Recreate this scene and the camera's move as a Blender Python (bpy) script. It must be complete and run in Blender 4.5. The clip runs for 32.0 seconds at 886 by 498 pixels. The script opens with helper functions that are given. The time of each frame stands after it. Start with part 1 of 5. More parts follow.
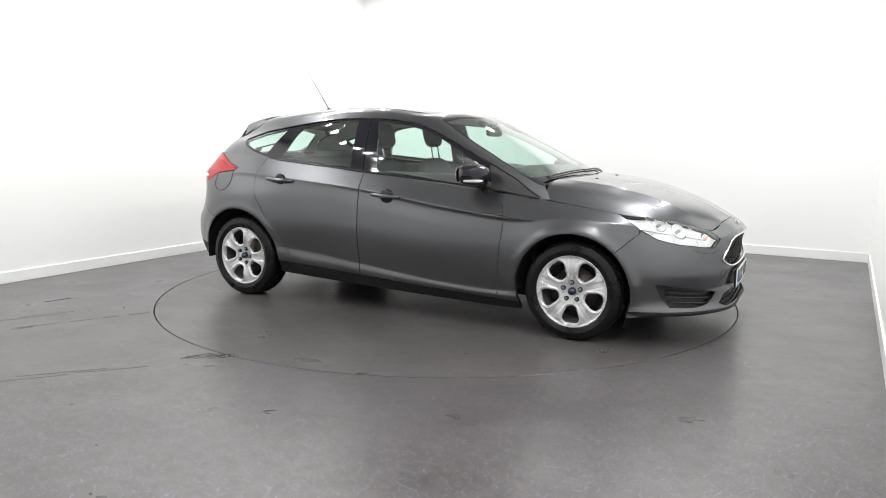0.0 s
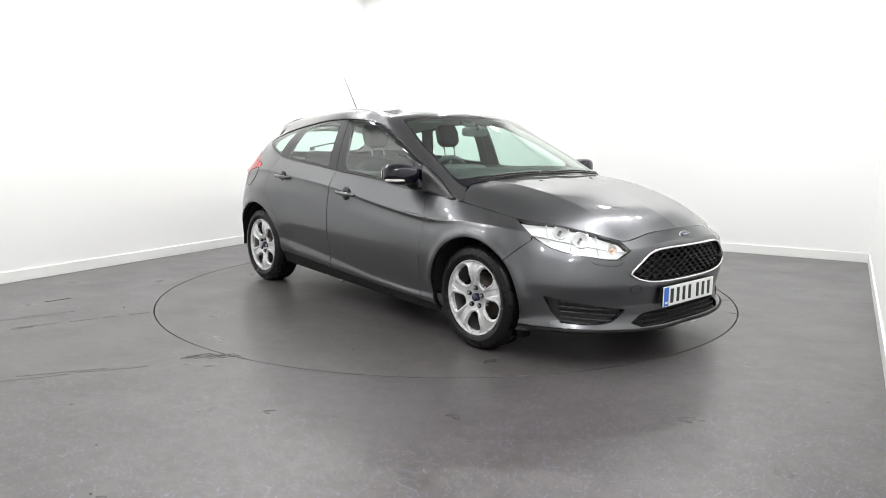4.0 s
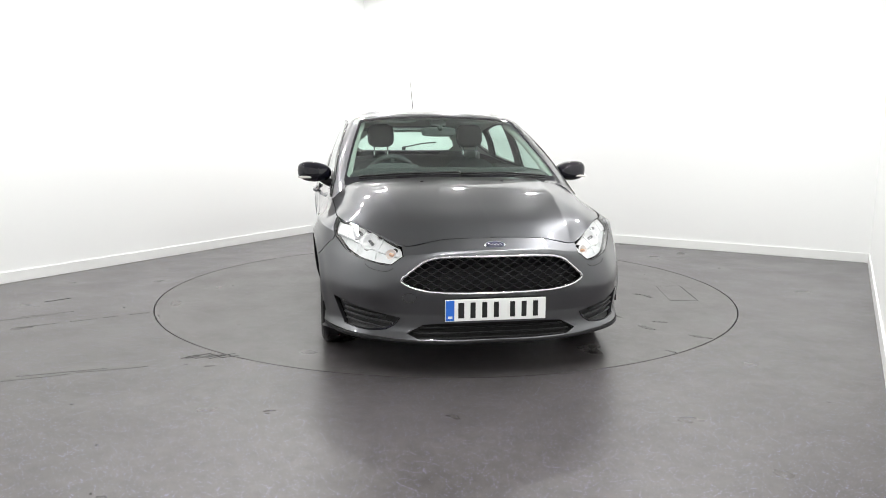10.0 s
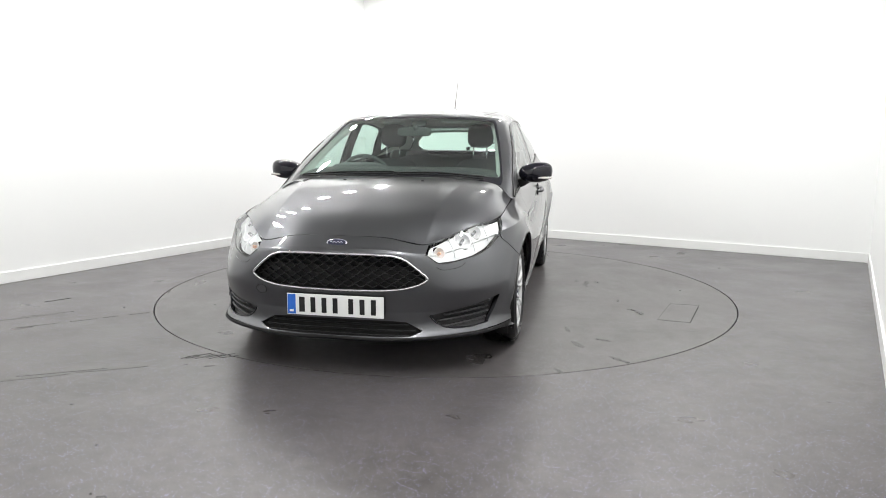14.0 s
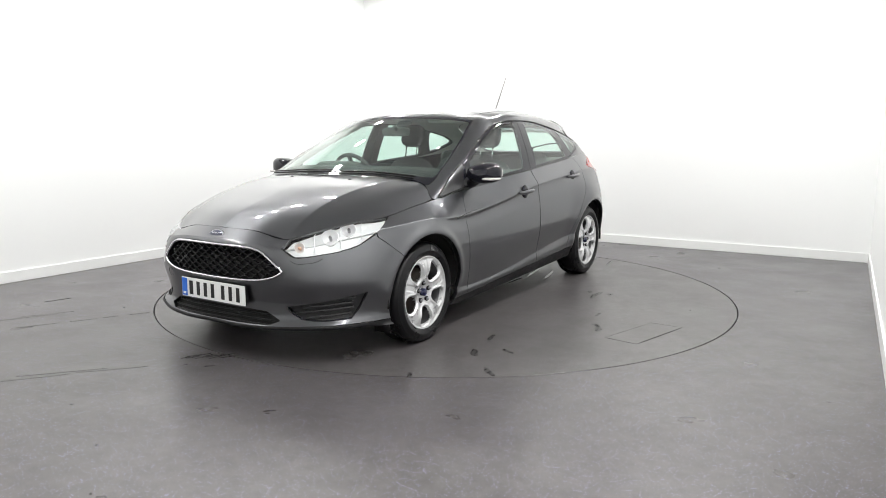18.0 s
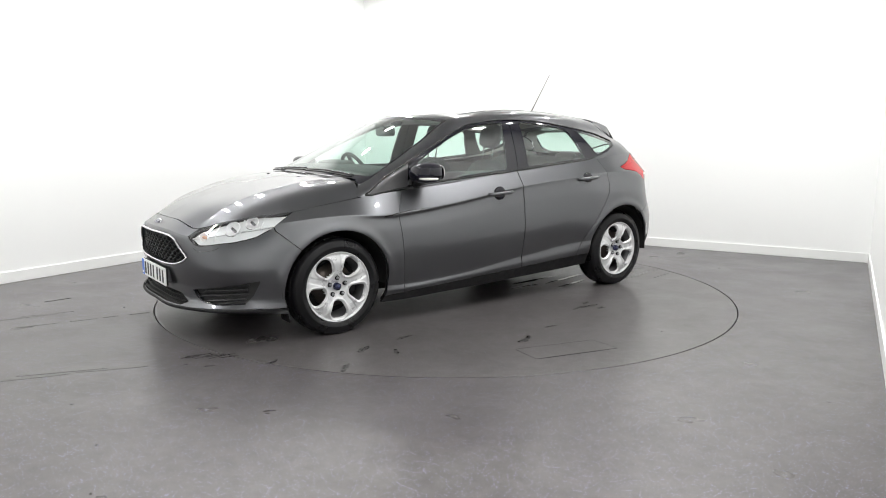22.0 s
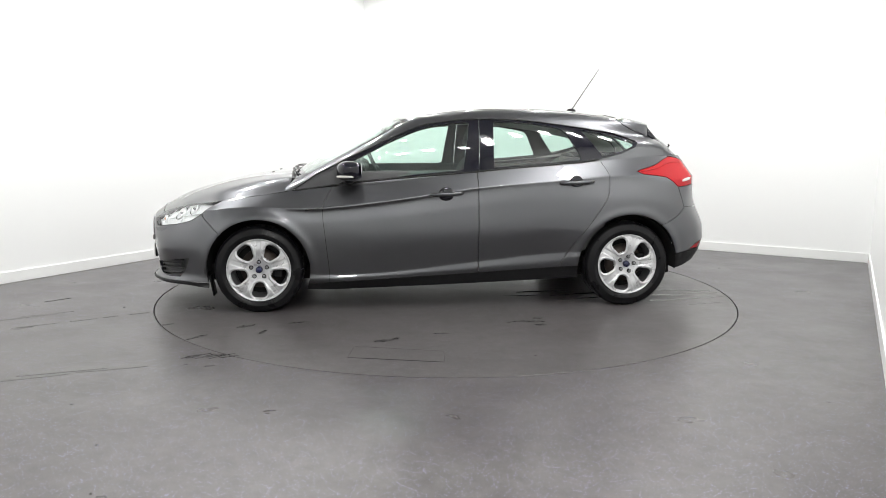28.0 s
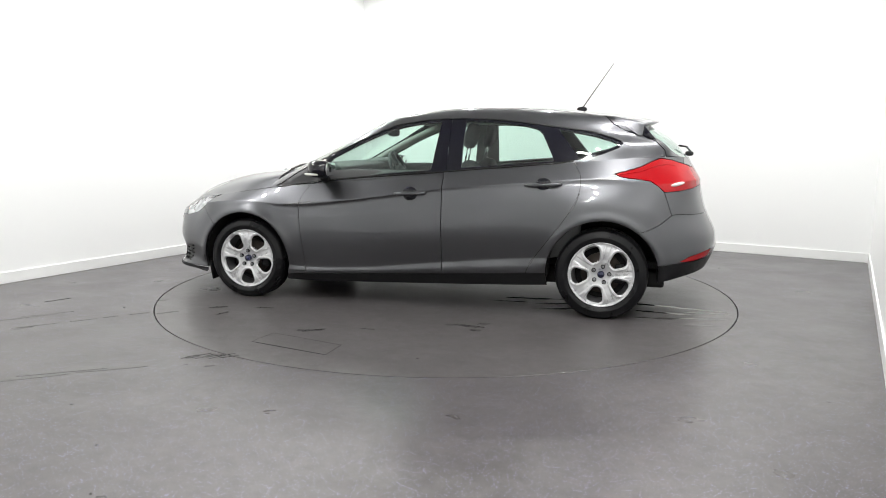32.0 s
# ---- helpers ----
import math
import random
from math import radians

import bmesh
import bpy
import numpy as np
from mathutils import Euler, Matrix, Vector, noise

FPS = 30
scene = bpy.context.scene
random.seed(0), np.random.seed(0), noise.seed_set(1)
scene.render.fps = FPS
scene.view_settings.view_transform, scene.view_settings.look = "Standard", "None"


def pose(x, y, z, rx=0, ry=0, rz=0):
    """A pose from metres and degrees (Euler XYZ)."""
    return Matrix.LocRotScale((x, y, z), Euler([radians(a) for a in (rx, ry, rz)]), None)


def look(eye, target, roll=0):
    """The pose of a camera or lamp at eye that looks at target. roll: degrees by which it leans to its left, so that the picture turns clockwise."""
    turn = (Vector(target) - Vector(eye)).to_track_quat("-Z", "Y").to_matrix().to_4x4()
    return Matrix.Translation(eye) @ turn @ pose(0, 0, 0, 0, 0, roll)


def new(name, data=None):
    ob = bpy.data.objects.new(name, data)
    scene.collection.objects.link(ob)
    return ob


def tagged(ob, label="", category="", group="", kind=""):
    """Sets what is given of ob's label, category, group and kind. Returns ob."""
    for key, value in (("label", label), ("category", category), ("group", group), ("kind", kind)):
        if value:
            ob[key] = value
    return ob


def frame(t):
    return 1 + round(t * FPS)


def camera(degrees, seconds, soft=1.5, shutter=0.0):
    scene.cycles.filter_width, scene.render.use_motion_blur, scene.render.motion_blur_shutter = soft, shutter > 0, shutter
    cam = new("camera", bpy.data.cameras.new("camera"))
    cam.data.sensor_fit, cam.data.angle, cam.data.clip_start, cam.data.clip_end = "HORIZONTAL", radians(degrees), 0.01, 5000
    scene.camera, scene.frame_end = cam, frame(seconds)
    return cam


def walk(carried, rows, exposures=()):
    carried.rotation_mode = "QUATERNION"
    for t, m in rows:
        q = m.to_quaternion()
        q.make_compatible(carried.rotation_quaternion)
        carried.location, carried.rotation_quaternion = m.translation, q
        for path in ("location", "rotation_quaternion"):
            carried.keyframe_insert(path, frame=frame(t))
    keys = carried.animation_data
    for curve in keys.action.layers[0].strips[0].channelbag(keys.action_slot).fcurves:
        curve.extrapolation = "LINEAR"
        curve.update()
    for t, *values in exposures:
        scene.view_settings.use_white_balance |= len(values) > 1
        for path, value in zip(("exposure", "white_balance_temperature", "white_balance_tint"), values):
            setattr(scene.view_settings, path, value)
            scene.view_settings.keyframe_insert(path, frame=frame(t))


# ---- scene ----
cam = camera(63.78, 32.0, soft=0.9)
EYE = Vector((0, -5.740, 1.219))
AHEAD = Vector((-0.0039, 0.98802, -0.15425))
STILL = look(EYE, EYE + 5 * AHEAD, 0.23)
walk(cam, [(0, STILL), (32, STILL)])

# turn of the table in degrees, second by second
TURN = [-28.1, -33.4, -38.6, -43.8, -49.0, -54.2, -59.3, -64.5, -69.8, -75.0, -80.2, -85.5, -90.7,
        -96.0, -101.2, -106.4, -111.6, -116.8, -122.0, -127.2, -132.4, -137.5, -142.7, -148.0, -153.2,
        -158.4, -163.5, -168.7, -173.8, -178.9, -184.0, -189.0, -194.0]
CAR_OFF = Vector((0.0634, -0.1316, 0.0))      # where the car's middle stands on the table

# the room: its axes are turned against the camera
ROOM_TURN = radians(59.7)
LENGTHWISE = Vector((math.cos(ROOM_TURN), math.sin(ROOM_TURN), 0))
CROSSWISE = Vector((math.sin(ROOM_TURN), -math.cos(ROOM_TURN), 0))
A0, A1, B0, B1, HIGH = -5.6, 3.265, -3.23, 3.004, 3.205


def room_point(a, b, z=0.0):
    return LENGTHWISE * a + CROSSWISE * b + Vector((0, 0, z))


# ---- light ----
world = bpy.data.worlds.new("world")
scene.world = world
world.use_nodes = True
world.node_tree.nodes["Background"].inputs["Color"].default_value = (0.8, 0.9, 1.0, 1)
world.node_tree.nodes["Background"].inputs["Strength"].default_value = 0.02
scene.view_settings.exposure = 0.0
LAMP_WATTS = 14.6
# two long rows, then four lamps added to brighten the far wall and corner
LAMPS = [(a, b) for a in (-4.7, -4.1, -3.5, -2.9, -2.3, -1.7, -1.1, -0.5, 0.1, 0.7, 1.3, 2.1) for b in (-2.3, 2.1)] + [(2.6, -1.3), (2.6, -0.1), (2.6, 1.1), (2.62, -2.6)]
for la, lb in LAMPS:
    lamp = bpy.data.lights.new("ceiling_lamp_light", "AREA")
    lamp.shape, lamp.size, lamp.size_y = "RECTANGLE", 0.12, 0.12
    lamp.energy, lamp.color = LAMP_WATTS, (1.0, 0.99, 0.97)
    ob = new("ceiling_lamp_light", lamp)
    ob.matrix_world = Matrix.Translation(room_point(la, lb, HIGH - 0.075)) @ Matrix.Rotation(ROOM_TURN, 4, "Z")

# ---- materials ----
def material(name, colour, rough=0.5, metal=0.0, **more):
    m = bpy.data.materials.new(name)
    m.use_nodes = True
    b = m.node_tree.nodes["Principled BSDF"]
    b.inputs["Base Color"].default_value = (*colour, 1)
    b.inputs["Roughness"].default_value = rough
    b.inputs["Metallic"].default_value = metal
    for key, value in more.items():
        b.inputs[key.replace("_", " ")].default_value = value
    return m


def node(m, kind, **values):
    n = m.node_tree.nodes.new(kind)
    for key, value in values.items():
        n.inputs[key].default_value = value
    return n


def link(m, a, out, b, into):
    m.node_tree.links.new(a.outputs[out], b.inputs[into])


def varied(m, scale, low, high, into="Roughness", detail=4.0, space="Object"):
    """Lets one input of the surface wander between two values."""
    b = m.node_tree.nodes["Principled BSDF"]
    c = node(m, "ShaderNodeTexCoord")
    n = node(m, "ShaderNodeTexNoise", Scale=scale, Detail=detail)
    r = m.node_tree.nodes.new("ShaderNodeMapRange")
    r.inputs["From Min"].default_value, r.inputs["From Max"].default_value = 0.3, 0.7
    r.inputs["To Min"].default_value, r.inputs["To Max"].default_value = low, high
    link(m, c, space, n, "Vector")
    link(m, n, "Fac", r, "Value")
    link(m, r, "Result", b, into)
    return m


def two_tone(m, scale, dark, light, low=0.35, high=0.65, detail=6.0):
    b = m.node_tree.nodes["Principled BSDF"]
    c = node(m, "ShaderNodeTexCoord")
    n = node(m, "ShaderNodeTexNoise", Scale=scale, Detail=detail)
    r = m.node_tree.nodes.new("ShaderNodeValToRGB")
    r.color_ramp.elements[0].position, r.color_ramp.elements[1].position = low, high
    r.color_ramp.elements[0].color, r.color_ramp.elements[1].color = (*dark, 1), (*light, 1)
    link(m, c, "Object", n, "Vector")
    link(m, n, "Fac", r, "Fac")
    link(m, r, "Color", b, "Base Color")
    return m


def bumped(m, scale, depth, detail=3.0):
    b = m.node_tree.nodes["Principled BSDF"]
    c = node(m, "ShaderNodeTexCoord")
    n = node(m, "ShaderNodeTexNoise", Scale=scale, Detail=detail)
    k = node(m, "ShaderNodeBump", Strength=1.0, Distance=depth)
    link(m, c, "Object", n, "Vector")
    link(m, n, "Fac", k, "Height")
    link(m, k, "Normal", b, "Normal")
    return m


def metallic_paint(name, colour):
    """Clear-coated metallic lacquer with a fine flake in it."""
    m = material(name, colour, 0.5, 0.95, Specular_Tint=(0.6, 0.6, 0.6, 1), Coat_IOR=1.5, Coat_Weight=1.0, Coat_Roughness=0.012)
    b = m.node_tree.nodes["Principled BSDF"]
    c = node(m, "ShaderNodeTexCoord")
    n = node(m, "ShaderNodeTexNoise", Scale=1400.0, Detail=1.0)
    r = m.node_tree.nodes.new("ShaderNodeMapRange")
    r.inputs["To Min"].default_value, r.inputs["To Max"].default_value = 0.27, 0.36
    link(m, c, "Object", n, "Vector")
    link(m, n, "Fac", r, "Value")
    link(m, r, "Result", b, "Roughness")
    return m


PAINT = metallic_paint("grey_metallic_paint", (0.106, 0.108, 0.116))
GLOSS_BLACK = material("gloss_black", (0.004, 0.004, 0.009), 0.06, 0.0)
TRIM_BLACK = varied(material("black_trim", (0.008, 0.008, 0.009), 0.5, 0.0, Specular_IOR_Level=0.3), 40, 0.42, 0.58)
RUBBER = material("rubber", (0.012, 0.012, 0.012), 0.22)
TYRE = varied(material("tyre_rubber", (0.007, 0.007, 0.008), 0.4, 0.0, Specular_IOR_Level=0.24), 12, 0.22, 0.42)
DARK = material("dark_inside", (0.004, 0.004, 0.004), 0.8)
SILVER = varied(material("silver_wheel_lacquer", (0.58, 0.585, 0.595), 0.34, 0.3, Coat_Weight=0.6, Coat_Roughness=0.06), 25, 0.25, 0.36)
CHROME = material("chrome", (0.8, 0.8, 0.82), 0.07, 1.0)
# wheel silver with the shade inside the rim put into its colour
SHADED_BARREL = varied(material("shaded_rim_silver", (0.13, 0.13, 0.135), 0.45, 0.6), 20, 0.38, 0.55)
BRAKE = varied(material("rusty_brake_steel", (0.09, 0.075, 0.065), 0.5, 0.6), 40, 0.4, 0.6)
STEEL = varied(material("steel", (0.32, 0.32, 0.33), 0.35, 1.0), 30, 0.25, 0.5)
RED_LENS = material("red_lens", (0.36, 0.004, 0.008), 0.07, 0.0, Specular_IOR_Level=0.3)

# ---- meshes ----
def mesh_object(name, verts, faces, mat, smooth=True, parent=None, label=""):
    me = bpy.data.meshes.new(name)
    me.from_pydata([tuple(map(float, v)) for v in verts], [], [tuple(map(int, f)) for f in faces])
    me.materials.append(mat)
    if smooth:
        me.shade_smooth()
    ob = new(name, me)
    ob.parent = parent
    if label:
        tagged(ob, label)
    return ob


def part(name, bm, mat, parent, label="", smooth=False):
    me = bpy.data.meshes.new(name)
    bm.to_mesh(me)
    bm.free()
    me.materials.append(mat)
    if smooth:
        me.shade_smooth()
    ob = new(name, me)
    ob.parent = parent
    if label:
        tagged(ob, label)
    return ob


def box_bm(size, at=(0, 0, 0), bevel=0.0, m=None):
    bm = bmesh.new()
    bmesh.ops.create_cube(bm, size=1, matrix=Matrix.Translation(at) @ Matrix.Diagonal((*size, 1)))
    if bevel:
        bmesh.ops.bevel(bm, geom=bm.edges[:], offset=bevel, segments=2, affect="EDGES", profile=0.6)
    if m is not None:
        bm.transform(m)
    return bm


# ---- the room ----
WALL = bumped(varied(material("white_wall_paint", (0.86, 0.87, 0.865), 0.6), 3, 0.5, 0.7), 220, 0.0006)
SKIRTING = material("white_gloss_skirting", (0.83, 0.84, 0.83), 0.35)
CEILING = bumped(varied(material("pale_grey_ceiling", (0.72, 0.72, 0.72), 0.85), 2, 0.8, 0.95), 90, 0.002)


def speckled_floor(name, chip=(0.28, 0.28, 0.45), shade=1.0):
    """Worn safety vinyl: a dull grey ground, fine pale chips, scuffs and smears in the gloss."""
    m = material(name, (0.05, 0.048, 0.049), 0.33)
    b = m.node_tree.nodes["Principled BSDF"]
    c = node(m, "ShaderNodeTexCoord")
    big = node(m, "ShaderNodeTexNoise", Scale=1.1, Detail=7.0, Roughness=0.62)
    fine = node(m, "ShaderNodeTexNoise", Scale=240.0, Detail=2.0)
    chips = node(m, "ShaderNodeTexVoronoi", Scale=130.0)
    for n in (big, fine, chips):
        link(m, c, "Object", n, "Vector")
    ground = m.node_tree.nodes.new("ShaderNodeValToRGB")
    ground.color_ramp.elements[0].position, ground.color_ramp.elements[1].position = 0.3, 0.72
    ground.color_ramp.elements[0].color, ground.color_ramp.elements[1].color = (0.066 * shade, 0.0605 * shade, 0.06 * shade, 1), (0.096 * shade, 0.089 * shade, 0.089 * shade, 1)
    link(m, big, "Fac", ground, "Fac")
    grain = m.node_tree.nodes.new("ShaderNodeMapRange")
    grain.inputs["From Min"].default_value, grain.inputs["From Max"].default_value = 0.3, 0.7
    grain.inputs["To Min"].default_value, grain.inputs["To Max"].default_value = 0.62, 1.42
    link(m, fine, "Fac", grain, "Value")
    mul = m.node_tree.nodes.new("ShaderNodeMix")
    mul.data_type, mul.blend_type = "RGBA", "MULTIPLY"
    mul.inputs[0].default_value = 1.0
    m.node_tree.links.new(ground.outputs["Color"], mul.inputs[6])
    m.node_tree.links.new(grain.outputs["Result"], mul.inputs[7])
    dirt = node(m, "ShaderNodeTexNoise", Scale=13.0, Detail=6.0, Roughness=0.65)
    link(m, c, "Object", dirt, "Vector")
    worn = m.node_tree.nodes.new("ShaderNodeMapRange")
    worn.inputs["From Min"].default_value, worn.inputs["From Max"].default_value = 0.3, 0.7
    worn.inputs["To Min"].default_value, worn.inputs["To Max"].default_value = 0.8, 1.24
    link(m, dirt, "Fac", worn, "Value")
    mottled = m.node_tree.nodes.new("ShaderNodeMix")
    mottled.data_type, mottled.blend_type = "RGBA", "MULTIPLY"
    mottled.inputs[0].default_value = 1.0
    m.node_tree.links.new(mul.outputs[2], mottled.inputs[6])
    m.node_tree.links.new(worn.outputs["Result"], mottled.inputs[7])
    dot = m.node_tree.nodes.new("ShaderNodeMapRange")
    dot.inputs["From Min"].default_value, dot.inputs["From Max"].default_value = 0.36, 0.22
    link(m, chips, "Distance", dot, "Value")
    rare = m.node_tree.nodes.new("ShaderNodeMath")
    rare.operation = "GREATER_THAN"
    rare.inputs[1].default_value = 0.76
    sep = m.node_tree.nodes.new("ShaderNodeSeparateColor")
    m.node_tree.links.new(chips.outputs["Color"], sep.inputs[0])
    m.node_tree.links.new(sep.outputs[0], rare.inputs[0])
    both_of = m.node_tree.nodes.new("ShaderNodeMath")
    both_of.operation = "MULTIPLY"
    m.node_tree.links.new(dot.outputs[0], both_of.inputs[0])
    m.node_tree.links.new(rare.outputs[0], both_of.inputs[1])
    tone = m.node_tree.nodes.new("ShaderNodeMix")
    tone.data_type = "RGBA"
    tone.inputs[7].default_value = (*chip, 1)
    m.node_tree.links.new(both_of.outputs[0], tone.inputs[0])
    m.node_tree.links.new(mottled.outputs[2], tone.inputs[6])
    m.node_tree.links.new(tone.outputs[2], b.inputs["Base Color"])
    # gloss: broad smears, drawn out one way
    mp = node(m, "ShaderNodeMapping", Scale=(1.0, 1.3, 1.0), Rotation=(0, 0, 0.6))
    smear = node(m, "ShaderNodeTexNoise", Scale=2.2, Detail=4.0, Roughness=0.5)
    link(m, c, "Object", mp, "Vector")
    link(m, mp, "Vector", smear, "Vector")
    rr = m.node_tree.nodes.new("ShaderNodeMapRange")
    rr.inputs["From Min"].default_value, rr.inputs["From Max"].default_value = 0.3, 0.7
    rr.inputs["To Min"].default_value, rr.inputs["To Max"].default_value = 0.27, 0.36
    link(m, smear, "Fac", rr, "Value")
    link(m, rr, "Result", b, "Roughness")
    k = node(m, "ShaderNodeBump", Strength=0.5, Distance=0.0006)
    link(m, fine, "Fac", k, "Height")
    link(m, k, "Normal", b, "Normal")
    b.inputs["Specular IOR Level"].default_value = 0.45
    return m


FLOOR = speckled_floor("grey_vinyl_floor")
TABLE_TOP = speckled_floor("grey_vinyl_table", (0.2, 0.2, 0.25), 0.98)
ROOM = Matrix.Translation((0, 0, 0)) @ Matrix.Rotation(ROOM_TURN, 4, "Z") @ Matrix.Diagonal((1, -1, 1, 1))


def room_box(name, a0, a1, b0, b1, z0, z1, mat, bevel=0.0):
    bm = box_bm((a1 - a0, b1 - b0, z1 - z0), ((a0 + a1) / 2, (b0 + b1) / 2, (z0 + z1) / 2), bevel, ROOM)
    bmesh.ops.reverse_faces(bm, faces=bm.faces[:])
    return tagged(part(name, bm, mat, None), kind="structure")


T = 0.15
tagged(room_box("wall_north", A1, A1 + T, B0 - T, B1 + 0.6, 0, HIGH, WALL), "plain white painted wall behind the turntable", "wall")
tagged(room_box("wall_west", A0, A1, B0 - T, B0, 0, HIGH, WALL), "plain white painted long wall", "wall")
EAST_LEAN = 0.0195      # this wall is not quite square to the others
eb = bmesh.new()
foot = [(A0, B1 + (A1 - A0) * EAST_LEAN), (A1, B1), (A1, B1 + 0.6), (A0, B1 + 0.6)]
low = [eb.verts.new(room_point(a, b, 0)) for a, b in foot]
top = [eb.verts.new(room_point(a, b, HIGH)) for a, b in foot]
for i in range(4):
    eb.faces.new((low[i - 1], low[i], top[i], top[i - 1]))
eb.faces.new(low[::-1])
eb.faces.new(top)
bmesh.ops.recalc_face_normals(eb, faces=eb.faces[:])
tagged(part("wall_east", eb, WALL, None), kind="structure")
tagged(bpy.data.objects["wall_east"], "plain white painted wall close beside the camera", "wall")
tagged(room_box("wall_south", A0 - T, A0, B0 - T, B1 + 0.6, 0, HIGH, WALL), "plain white painted wall behind the camera", "wall")
tagged(room_box("ceiling", A0 - T, A1 + T, B0 - T, B1 + 0.6, HIGH, HIGH + T, CEILING), "plain pale grey ceiling with small light panels", "ceiling")
BB, BT = 0.095, 0.014
for nm, box in (("north", (A1 - BT, A1, B0, B1)), ("west", (A0, A1 - BT, B0, B0 + BT)), ("south", (A0, A0 + BT, B0 + BT, B1 + 0.1))):
    tagged(room_box("baseboard_" + nm, *box, 0.0, BB, SKIRTING, 0.003), "low white painted skirting board", "skirting board")

sb = bmesh.new()
foot = [(A0, B1 + (A1 - A0) * EAST_LEAN - BT), (A1 - BT, B1 - BT), (A1 - BT, B1), (A0, B1 + (A1 - A0) * EAST_LEAN)]
low = [sb.verts.new(room_point(a, b, 0)) for a, b in foot]
top = [sb.verts.new(room_point(a, b, BB)) for a, b in foot]
for i in range(4):
    sb.faces.new((low[i - 1], low[i], top[i], top[i - 1]))
sb.faces.new(top)
bmesh.ops.recalc_face_normals(sb, faces=sb.faces[:])
tagged(part("baseboard_east", sb, SKIRTING, None), "low white painted skirting board", "skirting board", kind="structure")

R_TABLE, GAP, EASE = 2.222, 0.009, 0.002


def disc(name, inner, outer, z, mat, n=256, wall=0.05):
    """A flat ring or disc with an upright rim."""
    bm = bmesh.new()
    ring = [(math.cos(i * math.tau / n), math.sin(i * math.tau / n)) for i in range(n)]
    rim = [bm.verts.new(((outer - EASE) * c, (outer - EASE) * d, z)) for c, d in ring]
    edge = [bm.verts.new((outer * c, outer * d, z - EASE * 0.6)) for c, d in ring]
    low = [bm.verts.new((outer * c, outer * d, z - wall)) for c, d in ring]
    bm.faces.new(rim)
    for i in range(n):
        bm.faces.new((rim[i - 1], edge[i - 1], edge[i], rim[i]))
        bm.faces.new((edge[i - 1], low[i - 1], low[i], edge[i]))
    return bm


# floor with a round hole for the table
fb = bmesh.new()
n = 256
hole = [fb.verts.new(((R_TABLE + GAP) * math.cos(i * math.tau / n), (R_TABLE + GAP) * math.sin(i * math.tau / n), 0)) for i in range(n)]
deep = [fb.verts.new((v.co.x, v.co.y, -0.06)) for v in hole]
far = []
for i in range(n):
    ang = i * math.tau / n
    d = Vector((math.cos(ang), math.sin(ang), 0))
    da, db = d.dot(LENGTHWISE), d.dot(CROSSWISE)
    reach = min(((A1 + T) if da > 0 else (A0 - T)) / da if abs(da) > 1e-6 else 99, ((B1 + 0.6) if db > 0 else (B0 - T)) / db if abs(db) > 1e-6 else 99)
    far.append(fb.verts.new(d * reach))
for i in range(n):
    fb.faces.new((hole[i - 1], far[i - 1], far[i], hole[i]))
    fb.faces.new((deep[i - 1], hole[i - 1], hole[i], deep[i]))
fb.faces.new(list(reversed(deep)))
bmesh.ops.recalc_face_normals(fb, faces=fb.faces[:])
floor = tagged(part("floor", fb, FLOOR, None), "dark grey speckled vinyl floor, slightly glossy", "floor", kind="structure")
table = tagged(part("turntable", disc("turntable", 0, R_TABLE, 0.0, TABLE_TOP), TABLE_TOP, None), "round grey vinyl-covered turntable set flush in floor", "turntable")

# ceiling light panels, with the four added fill lamps among them
PANEL_GLOW = bpy.data.materials.new("lamp_panel_glow")
PANEL_GLOW.use_nodes = True
PANEL_GLOW.node_tree.nodes["Principled BSDF"].inputs["Emission Color"].default_value = (1, 0.985, 0.95, 1)
PANEL_GLOW.node_tree.nodes["Principled BSDF"].inputs["Emission Strength"].default_value = 1.0
PANEL_FRAME = material("white_lamp_frame", (0.8, 0.8, 0.8), 0.4)
for la, lb in LAMPS:
    m = Matrix.Translation(room_point(la, lb, HIGH - 0.032)) @ Matrix.Rotation(ROOM_TURN, 4, "Z")
    panel = tagged(part("ceiling_light", box_bm((0.155, 0.155, 0.06), (0, 0, 0), 0.006), PANEL_FRAME, None), "small square-edged white ceiling light panel, switched on, four of them added as fill", "ceiling light", "ceiling lights")
    panel.matrix_world = m
    part("diffuser", box_bm((0.12, 0.12, 0.006), (0, 0, -0.031)), PANEL_GLOW, panel, "glowing white diffuser")

# ---- lofted shells ----
def smooth_line(p, n):
    """n points a span along a Catmull-Rom curve through the points p (k x d)."""
    p = np.asarray(p, float)
    k = len(p)
    seg = np.linalg.norm(np.diff(p, axis=0), axis=1) ** 0.5 + 1e-6
    s = np.concatenate([[0], np.cumsum(seg)])
    m = np.empty_like(p)
    for i in range(1, k - 1):
        a, b = s[i] - s[i - 1], s[i + 1] - s[i]
        m[i] = ((p[i] - p[i - 1]) / a * b + (p[i + 1] - p[i]) / b * a) / (a + b)
    m[0], m[-1] = (p[1] - p[0]) / seg[0], (p[-1] - p[-2]) / seg[-1]
    out = []
    for i in range(k - 1):
        h = seg[i]
        for u in np.arange(n) / n:
            out.append((2 * u**3 - 3 * u**2 + 1) * p[i] + (u**3 - 2 * u**2 + u) * h * m[i] + (-2 * u**3 + 3 * u**2) * p[i + 1] + (u**3 - u**2) * h * m[i + 1])
    out.append(p[-1])
    return np.array(out)


